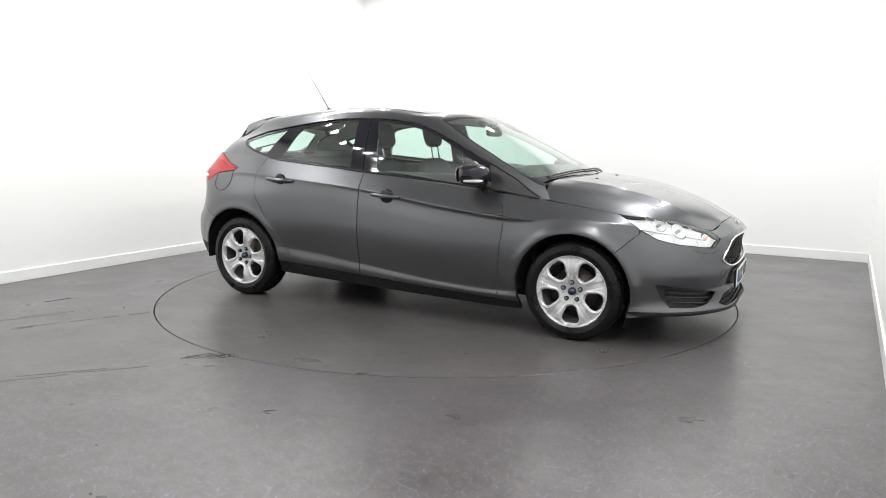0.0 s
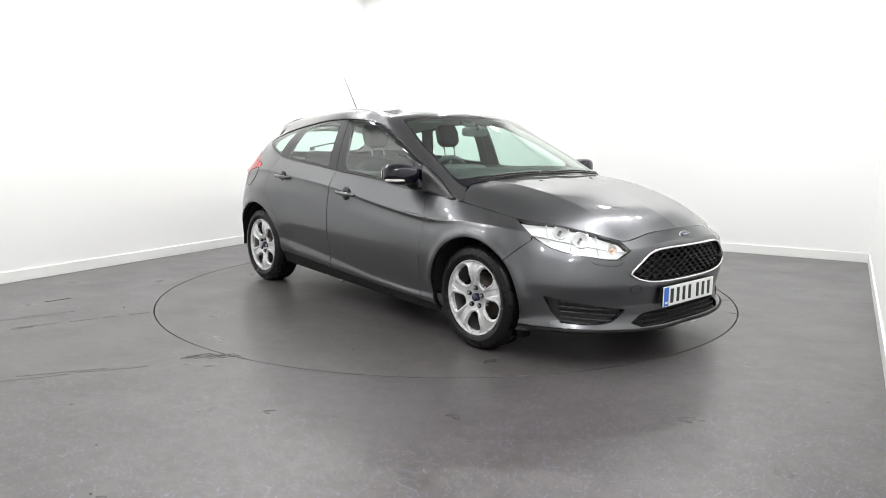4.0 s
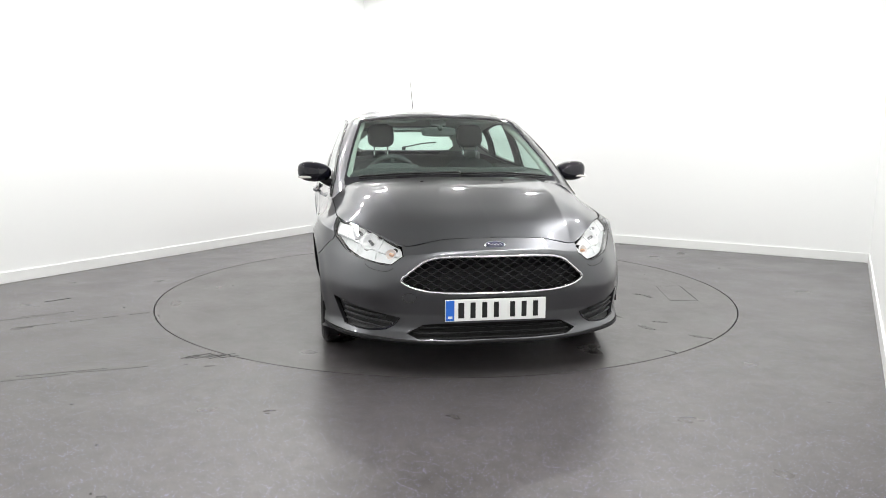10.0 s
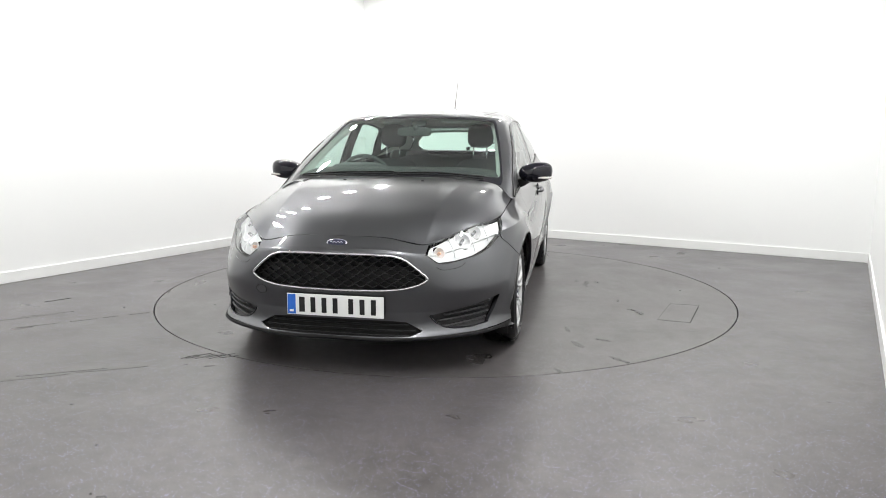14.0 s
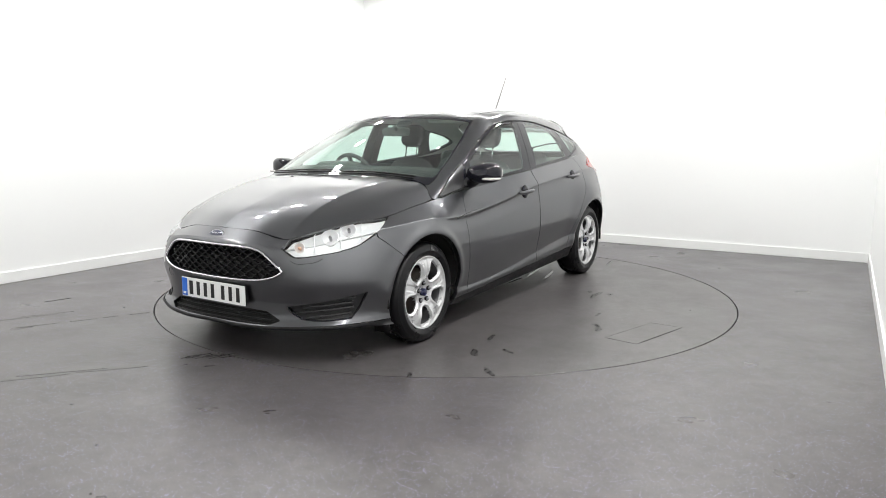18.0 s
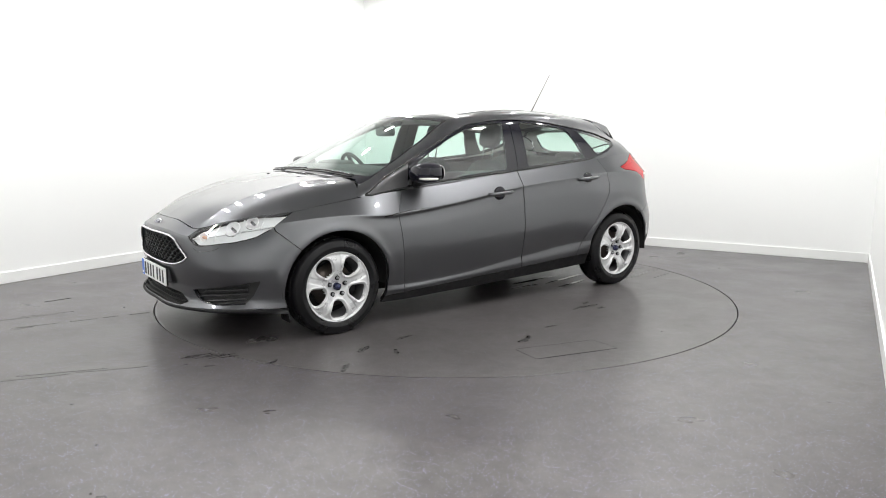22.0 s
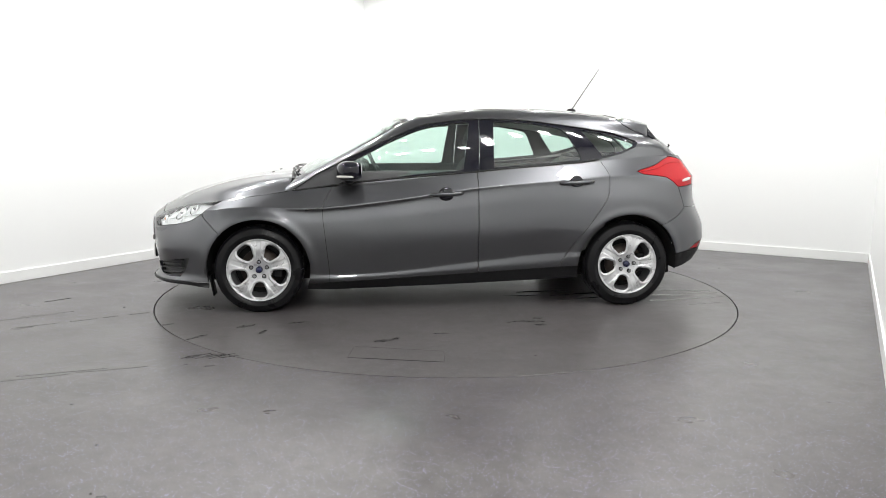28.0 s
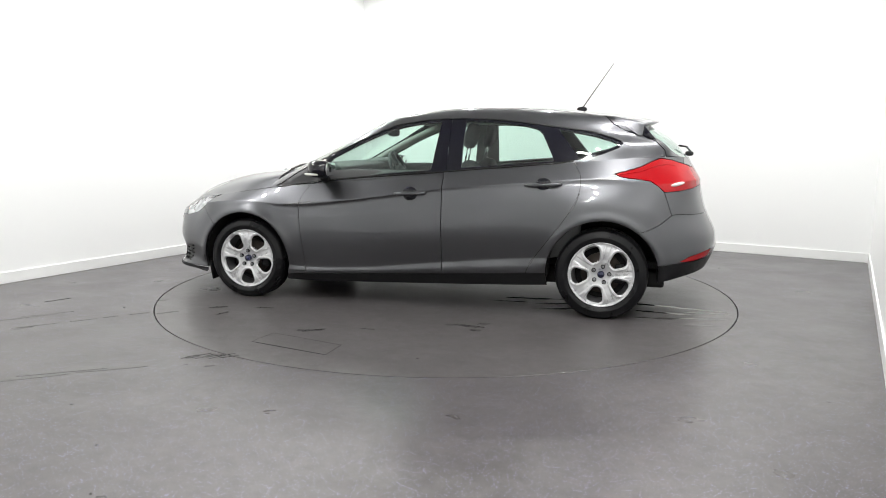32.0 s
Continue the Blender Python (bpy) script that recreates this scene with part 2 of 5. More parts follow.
def loft(lines, n_along, n_across, square=True, creases=()):
    """A grid of points through lines that have the same number of points each. square: both ends lie at y = 0 and meet their
    mirror squarely. creases: the lines across which the surface may break."""
    rows = []
    for ln in lines:
        p = np.asarray(ln, float)
        if square:
            p = np.vstack([p[1] * (1, -1, 1), p, p[-2] * (1, -1, 1)])
        c = smooth_line(p, n_along)
        rows.append(c[n_along:-n_along] if square else c)
    rows = np.array(rows)
    ends = [0, *creases, len(lines) - 1]
    cols = []
    for j in range(rows.shape[1]):
        bits = [smooth_line(rows[a:b + 1, j], n_across) for a, b in zip(ends[:-1], ends[1:])]
        cols.append(np.vstack([x[:-1] for x in bits[:-1]] + [bits[-1]]))
    return np.array(cols).transpose(1, 0, 2)


def grid_faces(nr, nc):
    i, j = np.meshgrid(np.arange(nr - 1), np.arange(nc - 1), indexing="ij")
    a = (i * nc + j).ravel()
    return np.stack([a, a + 1, a + nc + 1, a + nc], 1)


class Sheet:
    """Points and polygons that can be cut along curves."""

    def __init__(self, v, f):
        self.v, self.f, self.nrm = np.asarray(v, float), [tuple(x) for x in f], None

    def cut(self, field):
        """Two sheets: where field(points) is negative, and the rest."""
        d = field(self.v)
        d = np.where(np.abs(d) < 1e-5, 1e-5, d)
        inside, outside, extra, made = [], [], [], {}
        nv = len(self.v)

        def between(a, b):
            key = (a, b) if a < b else (b, a)
            if key not in made:
                t = d[key[0]] / (d[key[0]] - d[key[1]])
                made[key] = nv + len(extra)
                extra.append(self.v[key[0]] * (1 - t) + self.v[key[1]] * t)
            return made[key]
        neg = d < 0
        for f in self.f:
            s = [neg[i] for i in f]
            if all(s):
                inside.append(f)
            elif not any(s):
                outside.append(f)
            else:
                a, b = [], []
                for k in range(len(f)):
                    p, q = f[k], f[(k + 1) % len(f)]
                    (a if neg[p] else b).append(p)
                    if neg[p] != neg[q]:
                        x = between(p, q)
                        a.append(x)
                        b.append(x)
                if len(a) > 2:
                    inside.append(tuple(a))
                if len(b) > 2:
                    outside.append(tuple(b))
        v = np.vstack([self.v, np.array(extra)]) if extra else self.v
        return Sheet(v, inside).tidy(), Sheet(v, outside).tidy()

    def tidy(self):
        used = sorted({i for f in self.f for i in f})
        new_index = {a: b for b, a in enumerate(used)}
        return Sheet(self.v[used] if used else np.zeros((0, 3)), [tuple(new_index[i] for i in f) for f in self.f])

    def islands(self):
        """The connected pieces, the largest first."""
        up = list(range(len(self.v)))

        def root(i):
            while up[i] != i:
                up[i] = up[up[i]]
                i = up[i]
            return i
        for f in self.f:
            a = root(f[0])
            for i in f[1:]:
                up[root(i)] = a
        groups = {}
        for f in self.f:
            groups.setdefault(root(f[0]), []).append(f)
        return [Sheet(self.v, g).tidy() for g in sorted(groups.values(), key=len, reverse=True)]

    def mirrored(self):
        return Sheet(self.v * (1, -1, 1), [f[::-1] for f in self.f])

    def plus(self, other):
        n = len(self.v)
        return Sheet(np.vstack([self.v, other.v]), self.f + [tuple(i + n for i in f) for f in other.f])

    def normals(self):
        if self.nrm is None:
            nrm = np.zeros_like(self.v)
            for k in sorted({len(f) for f in self.f}):
                idx = np.array([f for f in self.f if len(f) == k])
                p = self.v[idx]
                c = np.zeros((len(idx), 3))
                for i in range(1, k - 1):
                    c += np.cross(p[:, i] - p[:, 0], p[:, i + 1] - p[:, 0])
                for i in range(k):
                    np.add.at(nrm, idx[:, i], c)
            self.nrm = nrm / (np.linalg.norm(nrm, axis=1)[:, None] + 1e-12)
        return self.nrm

    def outward(self, centre):
        """Turns the faces so that they look away from a point."""
        if np.sum(self.normals() * (self.v - np.asarray(centre))) < 0:
            self.f, self.nrm = [f[::-1] for f in self.f], None
        return self

    def rimmed(self, depth):
        """Folds the open edges inwards by depth, so that a panel shows a thickness."""
        count = {}
        for f in self.f:
            for k in range(len(f)):
                e = (f[k], f[(k + 1) % len(f)])
                count[e] = 1
        edge = [e for e in count if (e[1], e[0]) not in count]
        nrm = self.normals()
        rim = sorted({i for e in edge for i in e})
        at, n = {a: k for k, a in enumerate(rim)}, len(self.v)
        # the fold's own points, so that the edge stays crisp
        m = len(rim)
        v = np.vstack([self.v, self.v[rim], self.v[rim] - nrm[rim] * depth]) if rim else self.v
        return Sheet(v, self.f + [(n + at[b], n + at[a], n + m + at[a], n + m + at[b]) for a, b in edge])

    def pushed(self, d):
        return Sheet(self.v - self.normals() * d, self.f)

    def welded(self, tol=1e-4):
        key, remap, keep = {}, [], []
        for i, p in enumerate(np.round(self.v / tol).astype(int)):
            k = tuple(p)
            if k not in key:
                key[k] = len(keep)
                keep.append(i)
            remap.append(key[k])
        fs = []
        for f in self.f:
            g = []
            for i in f:
                j = remap[i]
                if not g or g[-1] != j:
                    g.append(j)
            if len(g) > 1 and g[0] == g[-1]:
                g.pop()
            if len(g) > 2:
                fs.append(tuple(g))
        return Sheet(self.v[keep], fs)


def sheet_object(name, sh, mat, parent, label="", rim=0.0):
    if rim:
        sh = sh.rimmed(rim)
    return mesh_object(name, sh.v, sh.f, mat, True, parent, label)


def within(poly, axes):
    """A field: distance to a closed outline in the plane of two axes, negative inside."""
    poly = np.asarray(poly, float)

    def field(v):
        q = axes(v) if callable(axes) else v[:, axes]
        best = np.full(len(q), 1e9)
        odd = np.zeros(len(q), bool)
        for k in range(len(poly)):
            a, b = poly[k - 1], poly[k]
            e = b - a
            t = np.clip(((q - a) @ e) / (e @ e + 1e-12), 0, 1)
            best = np.minimum(best, np.linalg.norm(q - a - t[:, None] * e, axis=1))
            up = (a[1] > q[:, 1]) != (b[1] > q[:, 1])
            x = a[0] + (q[:, 1] - a[1]) * e[0] / (e[1] if abs(e[1]) > 1e-12 else 1e-12)
            odd ^= up & (q[:, 0] < x)
        return np.where(odd, -best, best)
    return field


def near(path, axes, half):
    """A field: negative within half a width of an open path."""
    path = np.asarray(path, float)

    def field(v):
        q = axes(v) if callable(axes) else v[:, axes]
        best = np.full(len(q), 1e9)
        for a, b in zip(path[:-1], path[1:]):
            e = b - a
            t = np.clip(((q - a) @ e) / (e @ e + 1e-12), 0, 1)
            best = np.minimum(best, np.linalg.norm(q - a - t[:, None] * e, axis=1))
        return best - half
    return field


XZ, YZ, XY = [0, 2], [1, 2], [0, 1]

# ---- the car: x forward, y to its left, z up, in its own space ----
car = new("car")
tagged(car, "dark grey metallic five-door hatchback car parked on the turntable", "car")

SIDE_X = (1.62, 1.32, 0.95, 0.45, -0.2, -0.8, -1.32, -1.68)


def belt_line(front, side_y, side_z, rear):
    """A line round the body: points from the nose's middle, at the side's stations, and to the tail's middle."""
    return list(front) + [(x, y, z) for x, y, z in zip(SIDE_X, side_y, side_z)] + list(rear)


LINES = [
    belt_line([(2.18, 0, 0.205), (2.178, 0.25, 0.205), (2.13, 0.46, 0.214), (1.99, 0.69, 0.222), (1.83, 0.795, 0.222)],
              (0.862, 0.85, 0.83, 0.825, 0.825, 0.825, 0.84, 0.82), (0.218, 0.19, 0.155, 0.162, 0.182, 0.205, 0.24, 0.265),
              [(-1.87, 0.7, 0.3), (-2.02, 0.43, 0.32), (-2.06, 0, 0.33)]),
    belt_line([(2.155, 0, 0.25), (2.149, 0.25, 0.25), (2.102, 0.46, 0.255), (1.965, 0.67, 0.262), (1.81, 0.786, 0.265)],
              (0.862, 0.868, 0.868, 0.869, 0.869, 0.865, 0.875, 0.835), (0.27, 0.26, 0.232, 0.248, 0.285, 0.32, 0.34, 0.36),
              [(-1.91, 0.71, 0.38), (-2.05, 0.44, 0.39), (-2.1, 0, 0.39)]),
    belt_line([(2.156, 0, 0.335), (2.147, 0.26, 0.335), (2.093, 0.478, 0.335), (1.966, 0.669, 0.335), (1.808, 0.788, 0.34)],
              (0.862, 0.88, 0.862, 0.864, 0.864, 0.86, 0.885, 0.845), (0.36, 0.36, 0.27, 0.275, 0.343, 0.4, 0.43, 0.44),
              [(-1.925, 0.715, 0.46), (-2.075, 0.46, 0.47), (-2.125, 0, 0.47)]),
    belt_line([(2.172, 0, 0.445), (2.164, 0.26, 0.445), (2.12, 0.465, 0.45), (1.998, 0.672, 0.45), (1.825, 0.79, 0.46)],
              (0.86, 0.895, 0.887, 0.896, 0.896, 0.892, 0.9, 0.855), (0.48, 0.5, 0.48, 0.5, 0.54, 0.58, 0.6, 0.56),
              [(-1.905, 0.725, 0.57), (-2.06, 0.47, 0.57), (-2.11, 0, 0.57)]),
    belt_line([(2.185, 0, 0.56), (2.168, 0.26, 0.56), (2.116, 0.474, 0.555), (1.988, 0.648, 0.56), (1.818, 0.763, 0.57)],
              (0.85, 0.893, 0.886, 0.889, 0.888, 0.885, 0.896, 0.84), (0.6, 0.64, 0.625, 0.655, 0.73, 0.78, 0.79, 0.74),
              [(-1.85, 0.71, 0.73), (-1.985, 0.47, 0.74), (-2.035, 0, 0.74)]),
    # the hollow under the flank crease, deepest on the front door
    belt_line([(2.185, 0, 0.647), (2.165, 0.26, 0.642), (2.11, 0.455, 0.622), (1.98, 0.608, 0.645), (1.8, 0.722, 0.67)],
              (0.829, 0.8755, 0.871, 0.869, 0.8715, 0.8655, 0.842, 0.795), (0.705, 0.725, 0.708, 0.756, 0.846, 0.897, 0.925, 0.9),
              [(-1.85, 0.695, 0.895), (-1.955, 0.462, 0.9), (-1.995, 0, 0.9)]),
    belt_line([(2.176, 0, 0.664), (2.156, 0.26, 0.659), (2.102, 0.453, 0.638), (1.97, 0.606, 0.662), (1.795, 0.718, 0.69)],
              (0.825, 0.868, 0.878, 0.878, 0.874, 0.864, 0.836, 0.785), (0.725, 0.745, 0.728, 0.775, 0.866, 0.916, 0.95, 0.92),
              [(-1.85, 0.69, 0.94), (-1.952, 0.465, 0.94), (-1.99, 0, 0.94)]),
    belt_line([(2.1, 0, 0.717), (2.085, 0.25, 0.71), (2.05, 0.44, 0.675), (1.93, 0.56, 0.715), (1.76, 0.675, 0.757)],
              (0.758, 0.778, 0.8, 0.795, 0.8, 0.788, 0.748, 0.655), (0.772, 0.816, 0.864, 0.906, 0.98, 1.026, 1.075, 1.098),
              [(-1.79, 0.565, 1.097), (-1.875, 0.355, 1.092), (-1.905, 0, 1.09)]),
]
ARCHES = ((1.324, 0.356), (-1.324, 0.375))
body_grid = loft(LINES, 26, 14, creases=(2, 6))


def flared(p):
    """Swells the wings round the wheel openings."""
    p = p.copy()
    for cx, r in ARCHES:
        d = np.hypot(p[..., 0] - cx, p[..., 2] - 0.305)
        lip = np.exp(-((d - r - 0.012) / 0.035) ** 2) * 0.014 + np.exp(-((d - r - 0.06) / 0.1) ** 2) * 0.008
        p[..., 1] += lip * np.clip((p[..., 1] - 0.7) * 12, 0, 1) * np.clip((p[..., 2] - 0.25) * 8, 0, 1)
    return p


body_grid = flared(body_grid)
body = Sheet(body_grid.reshape(-1, 3), grid_faces(*body_grid.shape[:2])).outward((0, 0, 0.6))

# bonnet: lines from the middle out to the wing
HOOD = [
    [(2.1, 0, 0.717), (1.95, 0, 0.8), (1.73, 0, 0.868), (1.53, 0, 0.92), (1.32, 0, 0.955), (1.14, 0, 0.974)],
    [(2.085, 0.25, 0.71), (1.93, 0.25, 0.797), (1.72, 0.25, 0.866), (1.52, 0.26, 0.917), (1.31, 0.27, 0.952), (1.13, 0.3, 0.971)],
    [(2.05, 0.44, 0.675), (1.88, 0.45, 0.79), (1.69, 0.46, 0.8645), (1.5, 0.48, 0.914), (1.3, 0.5, 0.945), (1.11, 0.53, 0.961)],
    [(1.93, 0.56, 0.715), (1.8, 0.59, 0.778), (1.63, 0.625, 0.833), (1.45, 0.65, 0.874), (1.28, 0.67, 0.904), (1.1, 0.685, 0.928)],
    [(1.76, 0.675, 0.757), (1.68, 0.725, 0.765), (1.55, 0.765, 0.782), (1.42, 0.775, 0.802), (1.28, 0.779, 0.823), (1.12, 0.78, 0.848)],
]
hood_grid = loft(HOOD, 16, 18, square=False, creases=(2,))
hood = Sheet(hood_grid.reshape(-1, 3), grid_faces(*hood_grid.shape[:2])).outward((1.5, 0, 0))

# cabin: rings from the waistline to the middle of the roof
RINGS = [
    [(1.12, 0, 0.966), (1.11, 0.35, 0.96), (1.075, 0.675, 0.932), (1.135, 0.782, 0.851), (0.82, 0.785, 0.882), (0.3, 0.792, 0.925), (-0.2, 0.8, 0.98),
     (-0.7, 0.788, 1.018), (-1.15, 0.763, 1.06), (-1.46, 0.717, 1.085), (-1.72, 0.618, 1.102), (-1.855, 0.345, 1.092), (-1.895, 0, 1.09)],
    [(0.71, 0, 1.195), (0.68, 0.34, 1.188), (0.58, 0.648, 1.17), (0.6, 0.732, 1.12), (0.38, 0.738, 1.135), (0.02, 0.741, 1.155), (-0.36, 0.742, 1.172),
     (-0.76, 0.733, 1.18), (-1.13, 0.71, 1.185), (-1.45, 0.667, 1.18), (-1.65, 0.575, 1.18), (-1.75, 0.33, 1.21), (-1.785, 0, 1.215)],
    [(0.33, 0, 1.382), (0.3, 0.33, 1.375), (0.2, 0.592, 1.356), (0.08, 0.635, 1.342), (-0.1, 0.642, 1.357), (-0.28, 0.648, 1.363), (-0.52, 0.645, 1.357),
     (-0.8, 0.638, 1.333), (-1.1, 0.619, 1.298), (-1.38, 0.59, 1.25), (-1.55, 0.512, 1.25), (-1.62, 0.28, 1.3), (-1.63, 0, 1.31)],
    [(0.22, 0, 1.406), (0.19, 0.32, 1.4), (0.1, 0.53, 1.38), (-0.03, 0.557, 1.396), (-0.18, 0.57, 1.41), (-0.36, 0.572, 1.416), (-0.58, 0.57, 1.412),
     (-0.86, 0.558, 1.397), (-1.12, 0.538, 1.375), (-1.36, 0.512, 1.35), (-1.53, 0.45, 1.325), (-1.58, 0.26, 1.338), (-1.59, 0, 1.342)],
    [(0.12, 0, 1.424), (0.1, 0.2, 1.422), (0.02, 0.32, 1.418), (-0.09, 0.34, 1.433), (-0.22, 0.35, 1.445), (-0.4, 0.355, 1.453), (-0.62, 0.35, 1.448),
     (-0.9, 0.345, 1.434), (-1.13, 0.335, 1.414), (-1.35, 0.315, 1.388), (-1.47, 0.27, 1.366), (-1.52, 0.15, 1.364), (-1.53, 0, 1.365)],
    [(0.03, 0, 1.436), (0.02, 0, 1.437), (-0.03, 0, 1.441), (-0.11, 0, 1.448), (-0.25, 0, 1.457), (-0.42, 0, 1.464), (-0.63, 0, 1.46),
     (-0.91, 0, 1.449), (-1.13, 0, 1.432), (-1.34, 0, 1.408), (-1.43, 0, 1.39), (-1.47, 0, 1.383), (-1.48, 0, 1.381)],
]
cabin_grid = loft(RINGS, 24, 20)
cabin = Sheet(cabin_grid.reshape(-1, 3), grid_faces(*cabin_grid.shape[:2])).outward((-0.4, 0, 0.8))


def slant(v):
    """The plane that faces the nose's corner: across, up."""
    return np.stack([(v[:, 1] - v[:, 0]) * 0.7071, v[:, 2]], 1)


def only(field, rule):
    """A field held to where rule(points) is negative."""
    return lambda v: np.maximum(field(v), rule(v))


def both(name, sh, mat, label="", rim=0.0, owner=None, other=None):
    a = sheet_object(name, sh, mat, owner or car, label, rim)
    b = sheet_object(name, sh.mirrored(), mat, other or owner or car, label, rim)
    return a, b


def whole(name, sh, mat, label="", rim=0.0, owner=None):
    """One panel across the car's middle."""
    return sheet_object(name, sh.plus(sh.mirrored()).welded(), mat, owner or car, label, rim)


on_side = lambda v: 0.5 - v[:, 1]
ahead = lambda v: 1.55 - v[:, 0]

# a dark lining behind all gaps, open at the wheels
lining = body.pushed(0.03)
for cx, r in ARCHES:
    wheel_hole = only(lambda v, cx=cx, r=r: np.hypot(v[:, 0] - cx, v[:, 2] - 0.305) - r, on_side)
    _, body = body.cut(wheel_hole)
    _, lining = lining.cut(wheel_hole)

_, lining = lining.cut(lambda v: np.where((v[:, 0] > 1.5) & (v[:, 2] > 0.57), -1.0, 1.0))
# nose openings
GRILLE = [(-0.2, 0.639), (0.0, 0.639), (0.2, 0.636), (0.305, 0.629), (0.36, 0.61), (0.42, 0.563), (0.472, 0.514), (0.43, 0.483), (0.34, 0.461), (0.2, 0.452), (0, 0.449), (-0.2, 0.45)]
INTAKE = [(-0.2, 0.292), (0, 0.292), (0.27, 0.291), (0.36, 0.285), (0.445, 0.24), (0.39, 0.216), (0.2, 0.212), (0, 0.21), (-0.2, 0.21)]
FOG = [(-0.708, 0.387), (-1.143, 0.318), (-1.128, 0.295), (-1.073, 0.254), (-0.98, 0.243), (-0.8, 0.25), (-0.755, 0.3)]
LAMP = [(-1.166, 0.634), (-1.102, 0.588), (-1.0, 0.594), (-0.86, 0.612), (-0.75, 0.638), (-0.66, 0.688), (-0.553, 0.79), (-0.85, 0.85), (-1.0, 0.75), (-1.12, 0.675)]
TAIL = [(-1.38, 0.988), (-1.5, 1.018), (-1.557, 1.036), (-1.618, 1.068), (-1.681, 1.093), (-1.76, 1.08), (-1.86, 1.047), (-1.97, 1.005), (-1.99, 0.91), (-1.9, 0.886), (-1.8, 0.872), (-1.712, 0.866), (-1.672, 0.905), (-1.622, 0.938), (-1.53, 0.952), (-1.43, 0.963)]
REFLECTOR = [(-1.82, 0.403), (-1.9, 0.44), (-2.05, 0.475), (-2.05, 0.425), (-1.93, 0.405)]


def split(sheet, field, gap=0.0032):
    """The piece inside a field and the rest, with a gap between them."""
    piece, rest = sheet.cut(lambda v: field(v) + gap)
    _, rest = rest.cut(field)
    return piece, rest


grille_hole, body = body.cut(only(within(GRILLE, YZ), ahead))
intake_hole, body = body.cut(only(within(INTAKE, YZ), ahead))
fog_hole, body = body.cut(only(within(FOG, slant), ahead))
lamp_sheet, body = split(body, only(within(LAMP, slant), lambda v: 1.5 - v[:, 0]), 0.006)
tail_sheet, body = split(body, only(within(TAIL, XZ), lambda v: 0.4 - v[:, 1]), 0.005)
reflector_sheet, body = split(body, only(within(REFLECTOR, XZ), lambda v: 0.3 - v[:, 1]), 0.003)
# the black apron under the tail bumper and the sills
skirt, body = split(body, lambda v: np.where(v[:, 0] < -1.5, v[:, 2] - (0.385 + (-v[:, 0] - 1.7) * 0.1), np.where(v[:, 0] < 1.1, v[:, 2] - (0.21 - (v[:, 0] - 0.84) * 0.0533), 9)), 0.005)

# doors
FRONT_GAP = smooth_line([(0.79, 0.93), (0.815, 0.87), (0.872, 0.76), (0.878, 0.7), (0.862, 0.534), (0.84, 0.3), (0.837, 0.2)], 5)
MID_GAP = np.array([(-0.214, 1.1), (-0.218, 0.2)])
REAR_GAP = smooth_line([(-1.1, 1.12), (-1.13, 1.045), (-1.169, 0.961), (-1.154, 0.819), (-1.056, 0.656), (-0.94, 0.5), (-0.836, 0.348), (-0.8, 0.25)], 6)
front_door, body = split(body, only(within(np.vstack([FRONT_GAP, [(0.8, -0.5), (-0.218, -0.5)], MID_GAP[::-1], [(-0.21, 2), (0.7, 2)]]), XZ), on_side))
rear_door, body = split(body, only(within(np.vstack([REAR_GAP, [(-0.8, -0.5), (-0.218, -0.5)], MID_GAP[::-1], [(-0.21, 2), (-1.0, 2)]]), XZ), on_side))
# bumpers, wings and tailgate
front_bumper, body = split(body, lambda v: (1.7 + np.clip(v[:, 2] - 0.676, -1, 0) * 1.06 - v[:, 0]) * 0.7, 0.004)
REAR_CUT = np.vstack([smooth_line([(-2.1, 0.712), (-1.9, 0.716), (-1.775, 0.722), (-1.745, 0.704), (-1.704, 0.671), (-1.641, 0.636), (-1.577, 0.612), (-1.42, 0.57)], 5), [(-1.42, -1), (-3, -1), (-3, 0.712)]])
rear_bumper, body = split(body, within(REAR_CUT, XZ), 0.004)
tailgate, body = split(body, lambda v: v[:, 0] + np.where(v[:, 2] > 0.92, 1.84 - np.clip(v[:, 1] - 0.5, 0, 1) * 0.1, 1.709 + np.clip(0.87 - v[:, 2], -0.1, 0.2) * 0.35), 0.004)
wing, quarter = body.cut(lambda v: -v[:, 0])
wing, *bits = wing.islands()
quarter, *more = quarter.islands()
bits = [b for b in bits + more if len(b.f) > 12]

whole("front_bumper", front_bumper, PAINT, "dark grey painted front bumper", 0.02)
whole("rear_bumper", rear_bumper, PAINT, "dark grey painted rear bumper", 0.02)
whole("tailgate", tailgate, PAINT, rim=0.02)
both("front_wing", wing, PAINT, rim=0.018)
both("rear_quarter_panel", quarter, PAINT, rim=0.018)
for bit in bits:
    both("filler_panel", bit, PAINT, rim=0.018)
door_front_l, door_front_r = both("front_door", front_door, PAINT, rim=0.02)
door_rear_l, door_rear_r = both("rear_door", rear_door, PAINT, rim=0.02)
both("sill_skirt", skirt, TRIM_BLACK, "black plastic lower skirt", 0.012)
whole("inner_shell", lining, DARK, "dark inner shell behind the panels")
both("tail_lamp", tail_sheet, RED_LENS, "glossy red rear lamp lens", 0.02)
both("tail_lamp_housing", tail_sheet.pushed(0.03), TRIM_BLACK, "black rear lamp housing")
both("rear_reflector", reflector_sheet, RED_LENS, "red bumper reflector", 0.01)

# bonnet with its shut lines
edge = body_grid[-1]
edge_front = np.array([p for p in edge if p[0] > 1.0])
_, hood = hood.cut(near(edge_front[:, :2], XY, 0.0045))
whole("bonnet", hood, PAINT, "dark grey bonnet reflecting the ceiling lights", 0.015)

